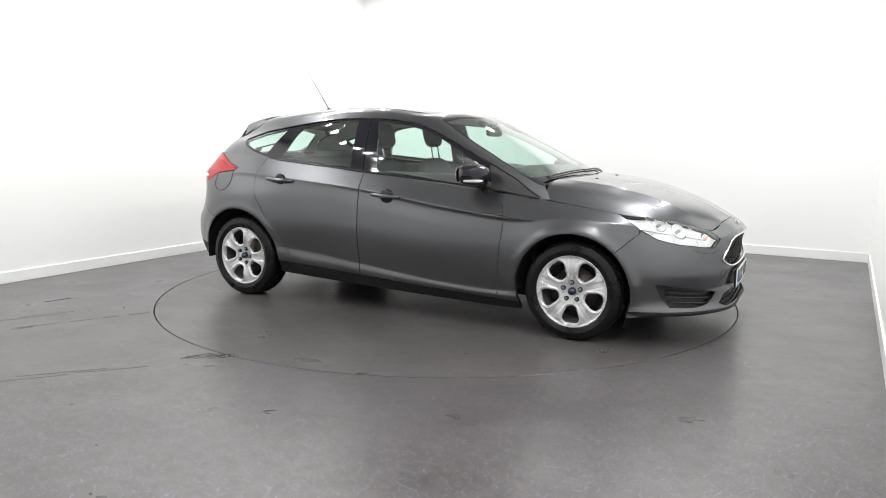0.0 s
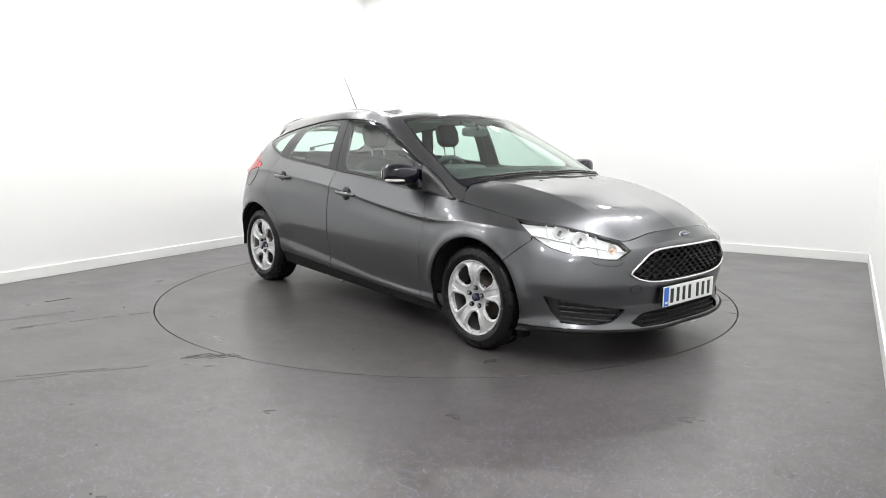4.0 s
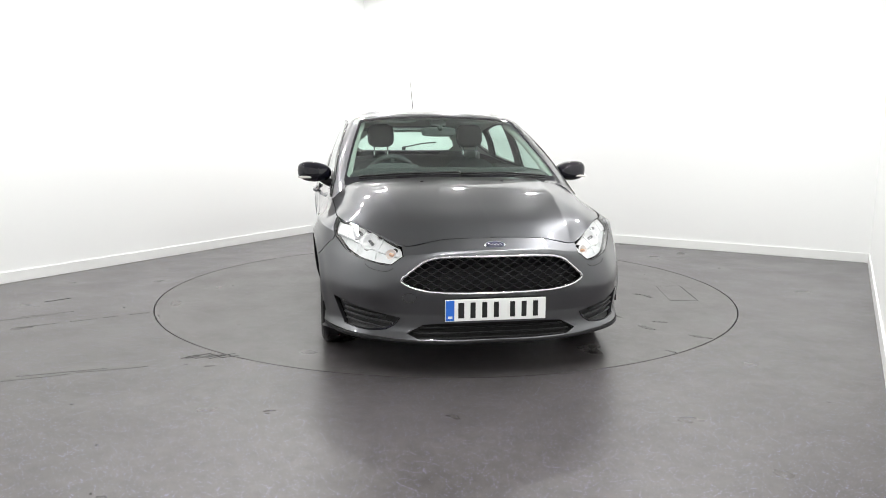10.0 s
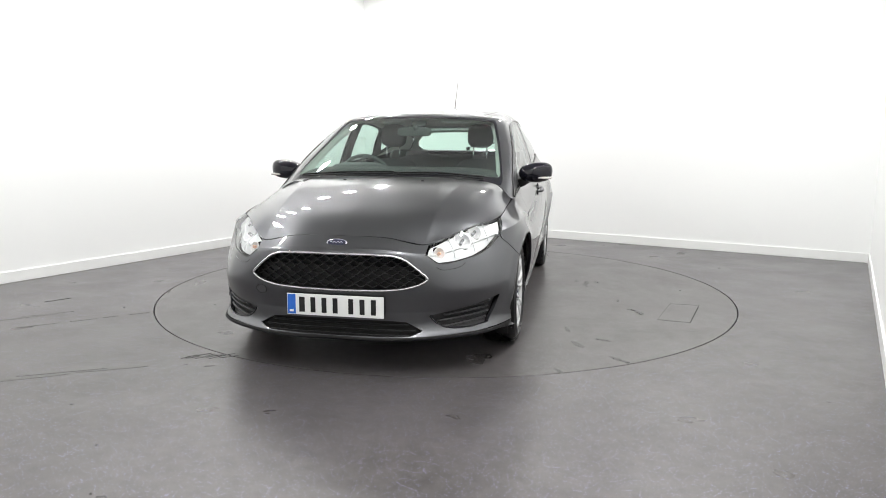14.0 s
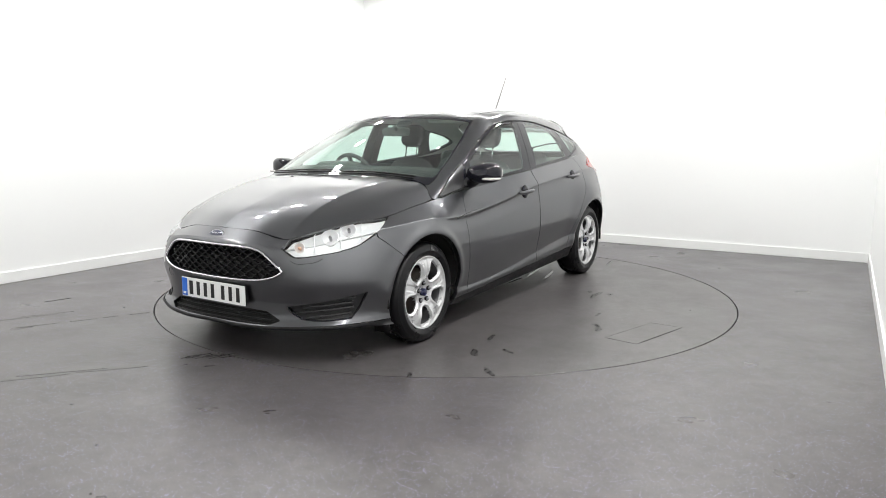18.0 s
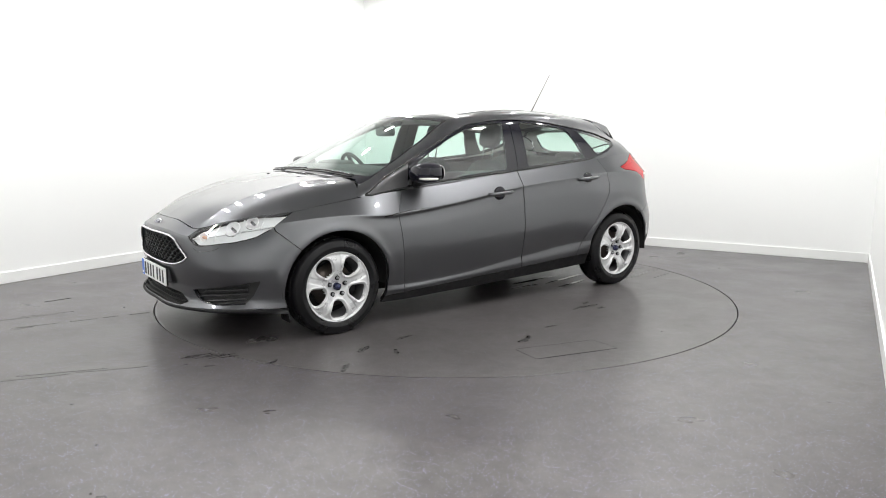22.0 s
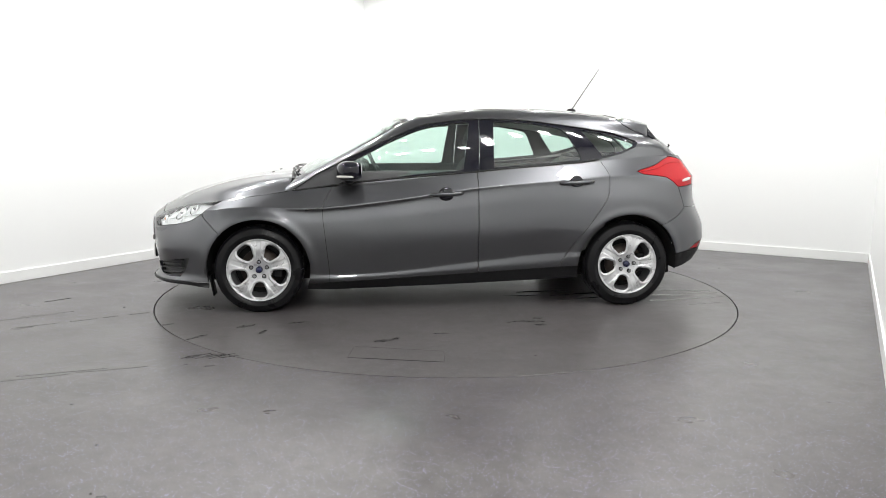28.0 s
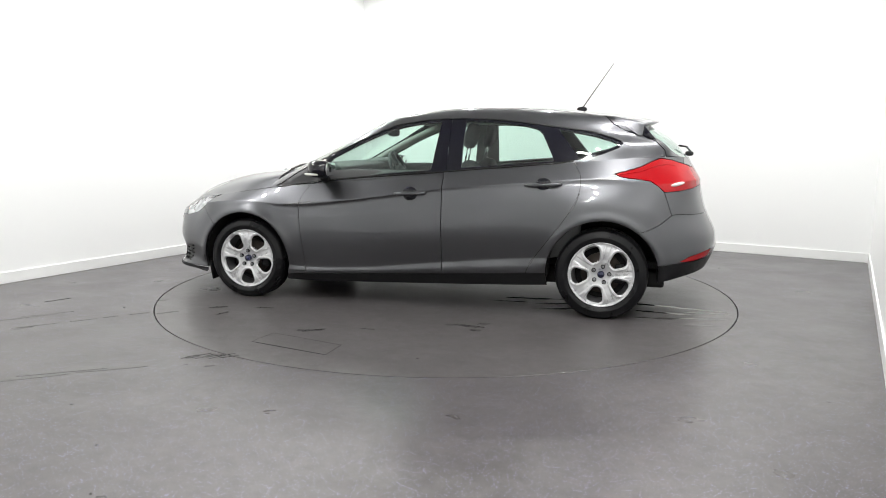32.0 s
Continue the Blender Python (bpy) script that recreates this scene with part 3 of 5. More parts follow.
# cabin openings
DLO = [(1.098, 0.849), (0.93, 0.945), (0.761, 1.04), (0.6, 1.118), (0.441, 1.195), (0.32, 1.25), (0.199, 1.296), (0.1, 1.32), (-0.005, 1.337), (-0.168, 1.351), (-0.333, 1.354), (-0.48, 1.352), (-0.624, 1.342), (-0.792, 1.322),
       (-1.03, 1.292), (-1.248, 1.257), (-1.4, 1.213), (-1.437, 1.19), (-1.41, 1.157), (-1.3, 1.112), (-1.19, 1.083), (-1.0, 1.05), (-0.7, 1.024), (-0.33, 0.994), (0.0, 0.966), (0.3, 0.94), (0.6, 0.912), (0.84, 0.884)]
PANE_FRONT = [(0.655, 1.055), (0.441, 1.177), (0.32, 1.233), (0.199, 1.28), (0.1, 1.304), (-0.005, 1.321), (-0.168, 1.335), (-0.14, 1.15), (-0.118, 0.994), (0.3, 0.955), (0.64, 0.926)]
PANE_REAR = [(-0.345, 1.338), (-0.48, 1.336), (-0.624, 1.326), (-0.78, 1.305), (-0.86, 1.285), (-0.895, 1.25), (-0.94, 1.16), (-0.985, 1.065), (-0.7, 1.04), (-0.335, 1.01)]
PANE_QUARTER = [(-0.995, 1.284), (-1.15, 1.26), (-1.248, 1.242), (-1.36, 1.21), (-1.405, 1.19), (-1.385, 1.163), (-1.3, 1.13), (-1.19, 1.1), (-1.147, 1.09)]
SCREEN = [(-0.2, 0.9), (0.3, 0.9), (0.708, 0.925), (0.712, 0.95), (0.68, 1.06), (0.63, 1.2), (0.574, 1.335), (0.56, 1.347), (0.4, 1.364), (0.2, 1.373), (0, 1.376), (-0.2, 1.374)]
SCREEN_PANE = [(-0.2, 0.998), (0.3, 0.993), (0.6, 0.975), (0.685, 0.968), (0.693, 0.985), (0.668, 1.06), (0.616, 1.2), (0.564, 1.322), (0.547, 1.336), (0.4, 1.354), (0.2, 1.363), (0, 1.366), (-0.2, 1.364)]
BACK = [(-0.2, 1.08), (0.3, 1.08), (0.46, 1.1), (0.5, 1.14), (0.48, 1.21), (0.42, 1.265), (0.3, 1.295), (-0.2, 1.305)]
at_front = lambda v: 0.16 - v[:, 0]
at_back = lambda v: v[:, 0] + 1.5
dlo, cabin = cabin.cut(only(within(DLO, XZ), on_side))
screen, cabin = cabin.cut(only(within(SCREEN, YZ), at_front))
back_glass, cabin = cabin.cut(only(within(BACK, YZ), at_back))
pane_f, dlo = dlo.cut(within(PANE_FRONT, XZ))
pane_r, dlo = dlo.cut(within(PANE_REAR, XZ))
pane_q, dlo = dlo.cut(within(PANE_QUARTER, XZ))
screen_pane, screen_edge = screen.cut(within(SCREEN_PANE, YZ))
front_frame, dlo = split(dlo, lambda v: -0.232 - 0.012 * (v[:, 2] - 1.0) / 0.35 - v[:, 0], 0.005)
GATE_TOP = [(-1.27, 1.6), (-1.285, 1.45), (-1.3, 1.38), (-1.36, 1.318), (-1.45, 1.27), (-1.56, 1.24), (-1.65, 1.2), (-1.71, 1.14), (-1.73, 1.05), (-3, 1.05), (-3, 1.6)]
gate_top, cabin = split(cabin, within(GATE_TOP, XZ), 0.006)
roof, sides = cabin.cut(lambda v: (v[:, 1] - 0.53 + np.clip(-v[:, 0] - 0.6, 0, 2) * 0.06) - np.where(v[:, 2] < 1.34, -9, 0))
whole("tailgate_frame", gate_top, PAINT, rim=0.012)
whole("roof", roof, PAINT, rim=0.01)
both("body_side_frame", sides, PAINT, rim=0.012)


# ---- solid shapes for parts ----
def pillow(size, at=(0, 0, 0), e=0.45, turn=None, nu=28, nv=16):
    """A rounded block: half sizes, and how square it is (small e: square)."""
    def w(c, k):
        return math.copysign(abs(c) ** k, c)
    v, f = [], []
    for i in range(nv + 1):
        a = -math.pi / 2 + math.pi * i / nv
        for j in range(nu):
            b = math.tau * j / nu
            v.append(Vector((size[0] * w(math.cos(a), e) * w(math.cos(b), e), size[1] * w(math.cos(a), e) * w(math.sin(b), e), size[2] * w(math.sin(a), e))))
    for i in range(nv):
        for j in range(nu):
            f.append((i * nu + j, i * nu + (j + 1) % nu, (i + 1) * nu + (j + 1) % nu, (i + 1) * nu + j))
    m = Matrix.Translation(at) @ (turn or Matrix())
    return Sheet([m @ p for p in v], f).welded().outward(at)


def tube(path, radius, n=10, closed=False, flat=1.0):
    """A round bar along a path; radius may be one number or one a point."""
    p = [Vector(q) for q in path]
    k = len(p)
    radii = [radius] * k if isinstance(radius, (int, float)) else radius
    v, f = [], []
    up = Vector((0.13, 0.21, 0.97))
    for i in range(k):
        d = (p[(i + 1) % k] - p[i - 1]) if closed or 0 < i < k - 1 else (p[1] - p[0] if i == 0 else p[-1] - p[-2])
        a = d.cross(up).normalized()
        b = a.cross(d).normalized()
        for j in range(n):
            t = math.tau * j / n
            v.append(p[i] + (a * math.cos(t) + b * math.sin(t) * flat) * radii[i])
    for i in range(k if closed else k - 1):
        for j in range(n):
            q = (i + 1) % k
            f.append((i * n + j, i * n + (j + 1) % n, q * n + (j + 1) % n, q * n + j))
    if not closed:
        f += [tuple(range(n))[::-1], tuple((k - 1) * n + j for j in range(n))]
    return Sheet([tuple(q) for q in v], f)


def lathe(profile, n=64, centre=(0, 0, 0)):
    """Turns a profile of (out, along y) round the y axis."""
    v, f = [], []
    for r, y in profile:
        for j in range(n):
            t = math.tau * j / n
            v.append((centre[0] + r * math.cos(t), centre[1] + y, centre[2] + r * math.sin(t)))
    for i in range(len(profile) - 1):
        for j in range(n):
            f.append((i * n + j, i * n + (j + 1) % n, (i + 1) * n + (j + 1) % n, (i + 1) * n + j))
    return Sheet(v, f)


def drape(pts, sheet, axes, out=0.0):
    """Lays flat points (two axes) on a sheet: the nearest sheet point lends the third coordinate."""
    res = []
    q = axes(sheet.v) if callable(axes) else sheet.v[:, axes]
    nrm = sheet.normals()
    for p in pts:
        d = np.sum((q - np.asarray(p)) ** 2, axis=1)
        k = np.argsort(d)[:4]
        w = 1 / (d[k] + 1e-8)
        res.append(((sheet.v[k] + nrm[k] * out) * w[:, None]).sum(0) / w.sum())
    return np.array(res)


def glass_material(name, tint, gloss=1.0):
    m = bpy.data.materials.new(name)
    m.use_nodes = True
    m.node_tree.nodes.remove(m.node_tree.nodes["Principled BSDF"])
    clear = node(m, "ShaderNodeBsdfTransparent", Color=(*tint, 1))
    shine = node(m, "ShaderNodeBsdfGlossy", Color=(gloss, gloss, gloss, 1), Roughness=0.005)
    facing = node(m, "ShaderNodeLayerWeight", Blend=0.5)
    steep = m.node_tree.nodes.new("ShaderNodeMath")
    steep.operation = "POWER"
    steep.inputs[1].default_value = 5.0
    link(m, facing, "Facing", steep, 0)
    fres = m.node_tree.nodes.new("ShaderNodeMapRange")
    fres.inputs["To Min"].default_value = 0.085
    link(m, steep, 0, fres, "Value")
    mix = m.node_tree.nodes.new("ShaderNodeMixShader")
    link(m, fres, "Result", mix, 0)
    m.node_tree.links.new(clear.outputs[0], mix.inputs[1])
    m.node_tree.links.new(shine.outputs[0], mix.inputs[2])
    link(m, mix, 0, m.node_tree.nodes["Material Output"], "Surface")
    return m


PANE = glass_material("green_tinted_glass", (0.79, 0.93, 0.87))
LENS = glass_material("clear_lens", (0.97, 0.98, 0.98))
CLOTH = bumped(two_tone(material("charcoal_seat_cloth", (0.03, 0.03, 0.032), 0.9), 60, (0.045, 0.045, 0.048), (0.08, 0.08, 0.085)), 120, 0.001)
PLASTIC = bumped(varied(material("dark_cabin_plastic", (0.085, 0.087, 0.088), 0.6), 20, 0.5, 0.7), 350, 0.0008)
DASH = bumped(varied(material("black_dashboard_plastic", (0.028, 0.029, 0.03), 0.65), 20, 0.55, 0.75), 350, 0.0008)
PALE_TRIM = varied(material("pale_grey_cabin_trim", (0.52, 0.53, 0.5), 0.8), 30, 0.7, 0.9)
LAMP_INSIDE = material("lamp_reflector", (0.95, 0.95, 0.96), 0.3, 0.4)
LAMP_FRAME = material("lamp_bezel_silver", (0.76, 0.77, 0.78), 0.3, 0.2)
LAMP_BULB = material("bulb_cap", (0.3, 0.3, 0.31), 0.2, 0.9)
INDICATOR = material("clear_indicator_plastic", (0.72, 0.7, 0.66), 0.12, 0.3, Coat_Weight=1.0)
AMBER = material("amber_bulb_cover", (0.8, 0.5, 0.34), 0.3)
PLATE_WHITE = varied(material("white_plate", (0.84, 0.85, 0.84), 0.35), 30, 0.3, 0.42)
PLATE_BLUE = material("blue_plate_band", (0.02, 0.14, 0.6), 0.35)
PLATE_BLACK = material("black_plate_bars", (0.006, 0.006, 0.007), 0.4)
BADGE_BLUE = material("blue_badge_enamel", (0.01, 0.014, 0.06), 0.15, 0.3, Coat_Weight=1.0)
MIRROR = material("mirror_glass", (0.9, 0.9, 0.9), 0.01, 1.0)

SAIL_GREY = varied(material("satin_grey_trim", (0.055, 0.055, 0.058), 0.35, 0.3, Coat_Weight=0.3), 60, 0.3, 0.42)

# ---- glazing ----
for door, pane in ((door_front_l, pane_f), (door_front_r, pane_f.mirrored()), (door_rear_l, pane_r), (door_rear_r, pane_r.mirrored())):
    sheet_object("window_pane", pane, PANE, door, "green-tinted side window glass")
both("quarter_window", pane_q, PANE, "green-tinted quarter window glass")
whole("windscreen", screen_pane, PANE, "green-tinted laminated windscreen")
whole("windscreen_border", screen_edge, GLOSS_BLACK, "black edge band round the windscreen", 0.006)
whole("rear_window", back_glass, PANE, "green-tinted rear window")
sail, front_frame = split(front_frame, only(lambda v: 0.735 - v[:, 0] + np.clip(1.0 - v[:, 2], -1, 1) * 0.12, on_side), 0.004)
both("window_sail_panel", sail.pushed(0.001), SAIL_GREY, "satin grey triangular panel ahead of the front window", 0.012)
both("front_window_surround", front_frame.pushed(0.002), GLOSS_BLACK, "gloss black trim round the front side window", 0.015)
both("rear_window_surround", dlo.pushed(0.002), GLOSS_BLACK, "gloss black pillar trim between the windows", 0.015)
seal = drape(smooth_line([(1.09, 0.855), (0.84, 0.886), (0.6, 0.914), (0.3, 0.942), (-0.2, 0.982), (-0.7, 1.025), (-1.0, 1.051), (-1.12, 1.068)], 8), cabin.plus(dlo).plus(front_frame).plus(pane_f).plus(pane_r), XZ, 0.003)
both("waist_seal", tube(seal, 0.0065, 6), RUBBER, "black rubber waist seal")
top_edge = drape(smooth_line([(1.085, 0.86), (0.761, 1.042), (0.441, 1.197), (0.199, 1.298), (-0.005, 1.339), (-0.168, 1.352), (-0.48, 1.353), (-0.792, 1.323), (-1.03, 1.293), (-1.248, 1.258), (-1.42, 1.2)], 6), sides.plus(dlo).plus(front_frame), XZ, 0.001)
both("window_seal", tube(top_edge, 0.005, 6), RUBBER, "black rubber window seal")
both("roof_ditch_strip", tube(drape(smooth_line([(0.13, 1.385), (0.05, 1.396), (-0.1, 1.415), (-0.3, 1.43), (-0.6, 1.433), (-0.9, 1.42), (-1.2, 1.387)], 6), cabin, XZ, -0.002), 0.004, 6), RUBBER, "black strip along the roof edge")

# roof spoiler over the rear window: a closed wedge with black fins below its ends
sp = []
for y in np.linspace(0, 0.49, 12):
    k = (y / 0.49) ** 2
    tail_x, tail_z, front_z = -1.69 + 0.118 * k, 1.35 - 0.032 * k, 1.413 - 0.034 * k
    top_row = [(-1.3 + (tail_x + 1.3) * u, y, front_z + (tail_z - front_z) * u + 0.009 * math.sin(math.pi * u)) for u in (0, 0.25, 0.5, 0.75, 0.95)]
    sp.append(top_row + [(tail_x, y, tail_z - 0.004), (tail_x + 0.002, y, tail_z - 0.013), (tail_x + 0.05, y, tail_z - 0.035), (-1.52, y, 1.295 - 0.02 * k), (-1.42, y, 1.33 - 0.03 * k)])
for d in (0.12, 0.3, 0.5, 0.75, 1.0):
    fx, fz, tx, tz, y = -1.31 - 0.225 * d ** 0.8, 1.379 - 0.138 * d, -1.572 + 0.012 * d, 1.318 - 0.078 * d, 0.494 + 0.02 * d ** 0.5 + 0.034 * d
    side_row = [(fx + (tx - fx) * u, y - 0.012 * u, fz + (tz - fz) * u + 0.006 * math.sin(math.pi * u) * (1 - d)) for u in (0, 0.25, 0.5, 0.75, 0.95)]
    sp.append(side_row + [(tx, y - 0.016, tz), (tx + 0.002, y - 0.03, tz - 0.004), (tx + 0.02, y - 0.05, tz - 0.012), (tx + 0.05, y - 0.06, tz - 0.01), (tx + 0.08, y - 0.065, tz)])
sp_sheet = Sheet(np.array(sp).reshape(-1, 3), list(map(tuple, grid_faces(len(sp), 10)))).outward((-1.48, 0, 1.3))
whole("roof_spoiler", sp_sheet, PAINT, "painted roof spoiler")
both("spoiler_side_fin", Sheet([(-1.55, 0.525, 1.25), (-1.572, 0.49, 1.308), (-1.665, 0.5, 1.2), (-1.6, 0.54, 1.215), (-1.55, 0.47, 1.25), (-1.572, 0.45, 1.308), (-1.665, 0.45, 1.2), (-1.6, 0.48, 1.215)],
     [(0, 1, 2, 3), (7, 6, 5, 4), (0, 4, 5, 1), (1, 5, 6, 2), (2, 6, 7, 3), (3, 7, 4, 0)]).outward((-1.62, 0.455, 1.26)), GLOSS_BLACK, "gloss black spoiler fin")

# aerial
PLASTIC_GREY = material("grey_plastic", (0.06, 0.06, 0.062), 0.5)
aerial = mesh_object("aerial", *(lambda s: (s.v, s.f))(pillow((0.038, 0.014, 0.02), (-1.112, 0, 1.442), 0.9)), TRIM_BLACK, True, car, "black roof aerial foot and thin whip")
rod = tube([(-1.118, 0, 1.455), (-1.338, -0.005, 1.782)], [0.0048, 0.003], 8)
mesh_object("whip", rod.v, rod.f, PLASTIC_GREY, True, aerial)

# ---- wheels ----
def wheel(cx, side, spin, hubz):
    c = (cx, 0, hubz)
    flip = (lambda s: s) if side > 0 else (lambda s: s.mirrored())
    big = hubz + 0.004
    profile = [(0.218, 0.662), (0.243, 0.652), (big - 0.031, 0.66), (big - 0.008, 0.68), (big - 0.0015, 0.7), (big, 0.735), (big, 0.8), (big - 0.0015, 0.83), (big - 0.007, 0.847), (big - 0.018, 0.858),
               (big - 0.021, 0.8605), (big - 0.0225, 0.8605), (big - 0.034, 0.868), (0.258, 0.8705), (0.256, 0.8715), (0.25, 0.8715), (0.248, 0.8705), (0.231, 0.866), (0.219, 0.856), (0.215, 0.84)]
    tyre = lathe(profile, 96, c)
    root = sheet_object("wheel", flip(lathe([(0.219, 0.857), (0.2215, 0.861), (0.217, 0.862), (0.209, 0.85), (0.203, 0.842), (0.199, 0.83)], 64, c)), SILVER, car, "silver alloy-look wheel with five broad spokes")
    sheet_object("rim_barrel", flip(lathe([(0.199, 0.83), (0.183, 0.8), (0.176, 0.7), (0.176, 0.66)], 48, c)), SHADED_BARREL, root, "silver rim barrel, coloured darker for the shade inside the wheel")
    sheet_object("tyre", flip(tyre), TYRE, root, "black rubber tyre")
    # tread blocks are fine grooves round the tyre
    for gy in (0.715, 0.765, 0.815):
        sheet_object("tread_groove", flip(lathe([(big + 0.0008, gy - 0.005), (big - 0.006, gy - 0.004), (big - 0.006, gy + 0.004), (big + 0.0008, gy + 0.005)], 72, c)), DARK, root)
    # spoked face: five raised spokes, each with two ridges and a flat between them, that fork towards the rim
    nr, na = 48, 300
    v, f = [], []
    for i in range(nr + 1):
        r = 0.024 + (0.2195 - 0.024) * i / nr
        for j in range(na):
            t = math.tau * j / na
            k = ((t - radians(90 + spin)) / (math.tau / 5) + 0.5) % 1.0 - 0.5       # 0 on a spoke
            w = abs(k) * math.tau / 5 * r                                            # metres off the spoke's middle
            y = 0.842 + 0.022 * math.exp(-((r - 0.15) / 0.065) ** 2) - 0.016 * math.exp(-(r / 0.06) ** 2)
            y -= 0.005 * max(0.0, min(1.0, (0.021 - w) / 0.006)) * min(1, max(0, (r - 0.085) / 0.015)) * min(1, max(0, (0.215 - r) / 0.02))
            if r > 0.2075:
                y += 0.005 * min(1, (r - 0.2075) / 0.005)
            v.append((r * math.cos(t), y, r * math.sin(t)))
    for i in range(nr):
        for j in range(na):
            f.append((i * na + j, i * na + (j + 1) % na, (i + 1) * na + (j + 1) % na, (i + 1) * na + j))
    face = Sheet(v, f)
    windows = []
    for k in range(5):
        t = radians(90 + 36 + spin + 72 * k)
        ca, sa = math.cos(t), math.sin(t)
        half = [(0.0905, 0.014), (0.098, 0.027), (0.12, 0.038), (0.144, 0.0485), (0.162, 0.053), (0.176, 0.051), (0.188, 0.042), (0.196, 0.03), (0.2, 0.016)]
        shape = smooth_line([(u, -w) for u, w in half] + [(0.201, 0.0)] + [(u, w) for u, w in half[::-1]] + [(0.089, 0.0), (0.0905, -0.014)], 3)
        windows.append(within([(u * ca - w * sa, u * sa + w * ca) for u, w in shape], XZ))
    for window in windows:
        near_edge = np.clip(1.0 - window(face.v) / 0.007, 0, 1)
        face.v[:, 1] += 0.0045 * np.exp(-((window(face.v) - 0.0125) / 0.005) ** 2) - 0.01 * near_edge
    for window in windows:
        hole, face = face.cut(window)
    face.v = face.v + np.array((cx, 0, hubz))
    face = face.outward((cx, 0, hubz))
    sheet_object("spoked_trim", flip(face).rimmed(0.02), SILVER, root, "silver five-spoke wheel face")
    for k in range(5):
        t = radians(90 + spin + 72 * k)
        nut = lathe([(0.0, 0.86), (0.005, 0.86), (0.0085, 0.856), (0.0095, 0.842), (0.0095, 0.83)], 8, (cx + 0.056 * math.cos(t), 0, hubz + 0.056 * math.sin(t)))
        sheet_object("wheel_nut", flip(nut), STEEL, root, "steel wheel nut")
        # black ring that paints the shadow round the nut
        ring = lathe([(0.0098, 0.848), (0.0145, 0.8475), (0.0145, 0.836)], 14, (cx + 0.056 * math.cos(t), 0, hubz + 0.056 * math.sin(t)))
        sheet_object("nut_shade_ring", flip(ring), TRIM_BLACK, root)
    cap = lathe([(0, 0.858), (0.016, 0.857), (0.0225, 0.853), (0.024, 0.83)], 24, c)
    sheet_object("hub_cap", flip(cap), BADGE_BLUE, root, "dark blue hub cap")
    plate = lathe([(0, 0.77), (0.14, 0.77), (0.14, 0.755), (0.07, 0.755)], 40, c)
    sheet_object("brake_disc", flip(plate), BRAKE, root, "worn steel brake disc")
    back = lathe([(0, 0.745), (0.183, 0.745)], 40, c)
    sheet_object("brake_backing", flip(back), DARK, root)
    cal = box_bm((0.06, 0.05, 0.13), (cx - 0.12, side * 0.775, hubz), 0.01)
    part("brake_caliper", cal, TRIM_BLACK, root)
    # wheel housing
    v, f = [], []
    arc = np.linspace(radians(-5), radians(185), 40)
    for yy in (0.855, 0.52):
        for t in arc:
            v.append((cx + 0.368 * math.cos(t), yy, 0.305 + 0.368 * math.sin(t)))
    n = len(arc)
    f = [(i, i + 1, n + i + 1, n + i) for i in range(n - 1)] + [tuple(range(n, 2 * n))]
    sheet_object("wheel_housing", flip(Sheet(v, f)), DARK, car, "black wheel housing liner")


for cx, spin, hubz in ((1.324, 0, 0.303), (-1.324, 13, 0.308)):
    wheel(cx, 1, spin, hubz)
    wheel(cx, -1, spin if cx > 0 else -20, hubz)
part("underbody", box_bm((3.6, 1.24, 0.12), (0.05, 0, 0.25), 0.02), DARK, car, "black underbody pan")
both("arch_flap", Sheet([(1.665, 0.72, 0.26), (1.665, 0.83, 0.26), (1.64, 0.83, 0.12), (1.64, 0.72, 0.12), (1.67, 0.72, 0.26), (1.67, 0.83, 0.26), (1.645, 0.83, 0.12), (1.645, 0.72, 0.12)],
     [(0, 1, 2, 3), (7, 6, 5, 4), (0, 4, 5, 1), (1, 5, 6, 2), (2, 6, 7, 3), (3, 7, 4, 0)]), TRIM_BLACK, "small black deflector ahead of the wheel")

# ---- nose ----
GRILLE_BLACK = material("satin_black_grille", (0.009, 0.009, 0.01), 0.32)
whole("grille_back", grille_hole.pushed(0.07), DARK, "dark duct behind the grille")
rim3d = drape([(y, z) for y, z in smooth_line([(0, 0.636)] + GRILLE[2:11], 5)], grille_hole.plus(front_bumper), YZ, 0.006)
loop = np.vstack([rim3d, (rim3d * (1, -1, 1))[::-1][1:-1]])
chrome = tube(loop, 0.0068, 10, closed=True)
sheet_object("grille_surround", chrome, CHROME, car, "polished chrome grille surround")
inner_field = within([(y * 0.985, 0.545 + (z - 0.545) * 0.96) for y, z in GRILLE], YZ)
v, f = [], []
pitch, rows = 0.064, 9
hole_yz = grille_hole.plus(front_bumper)
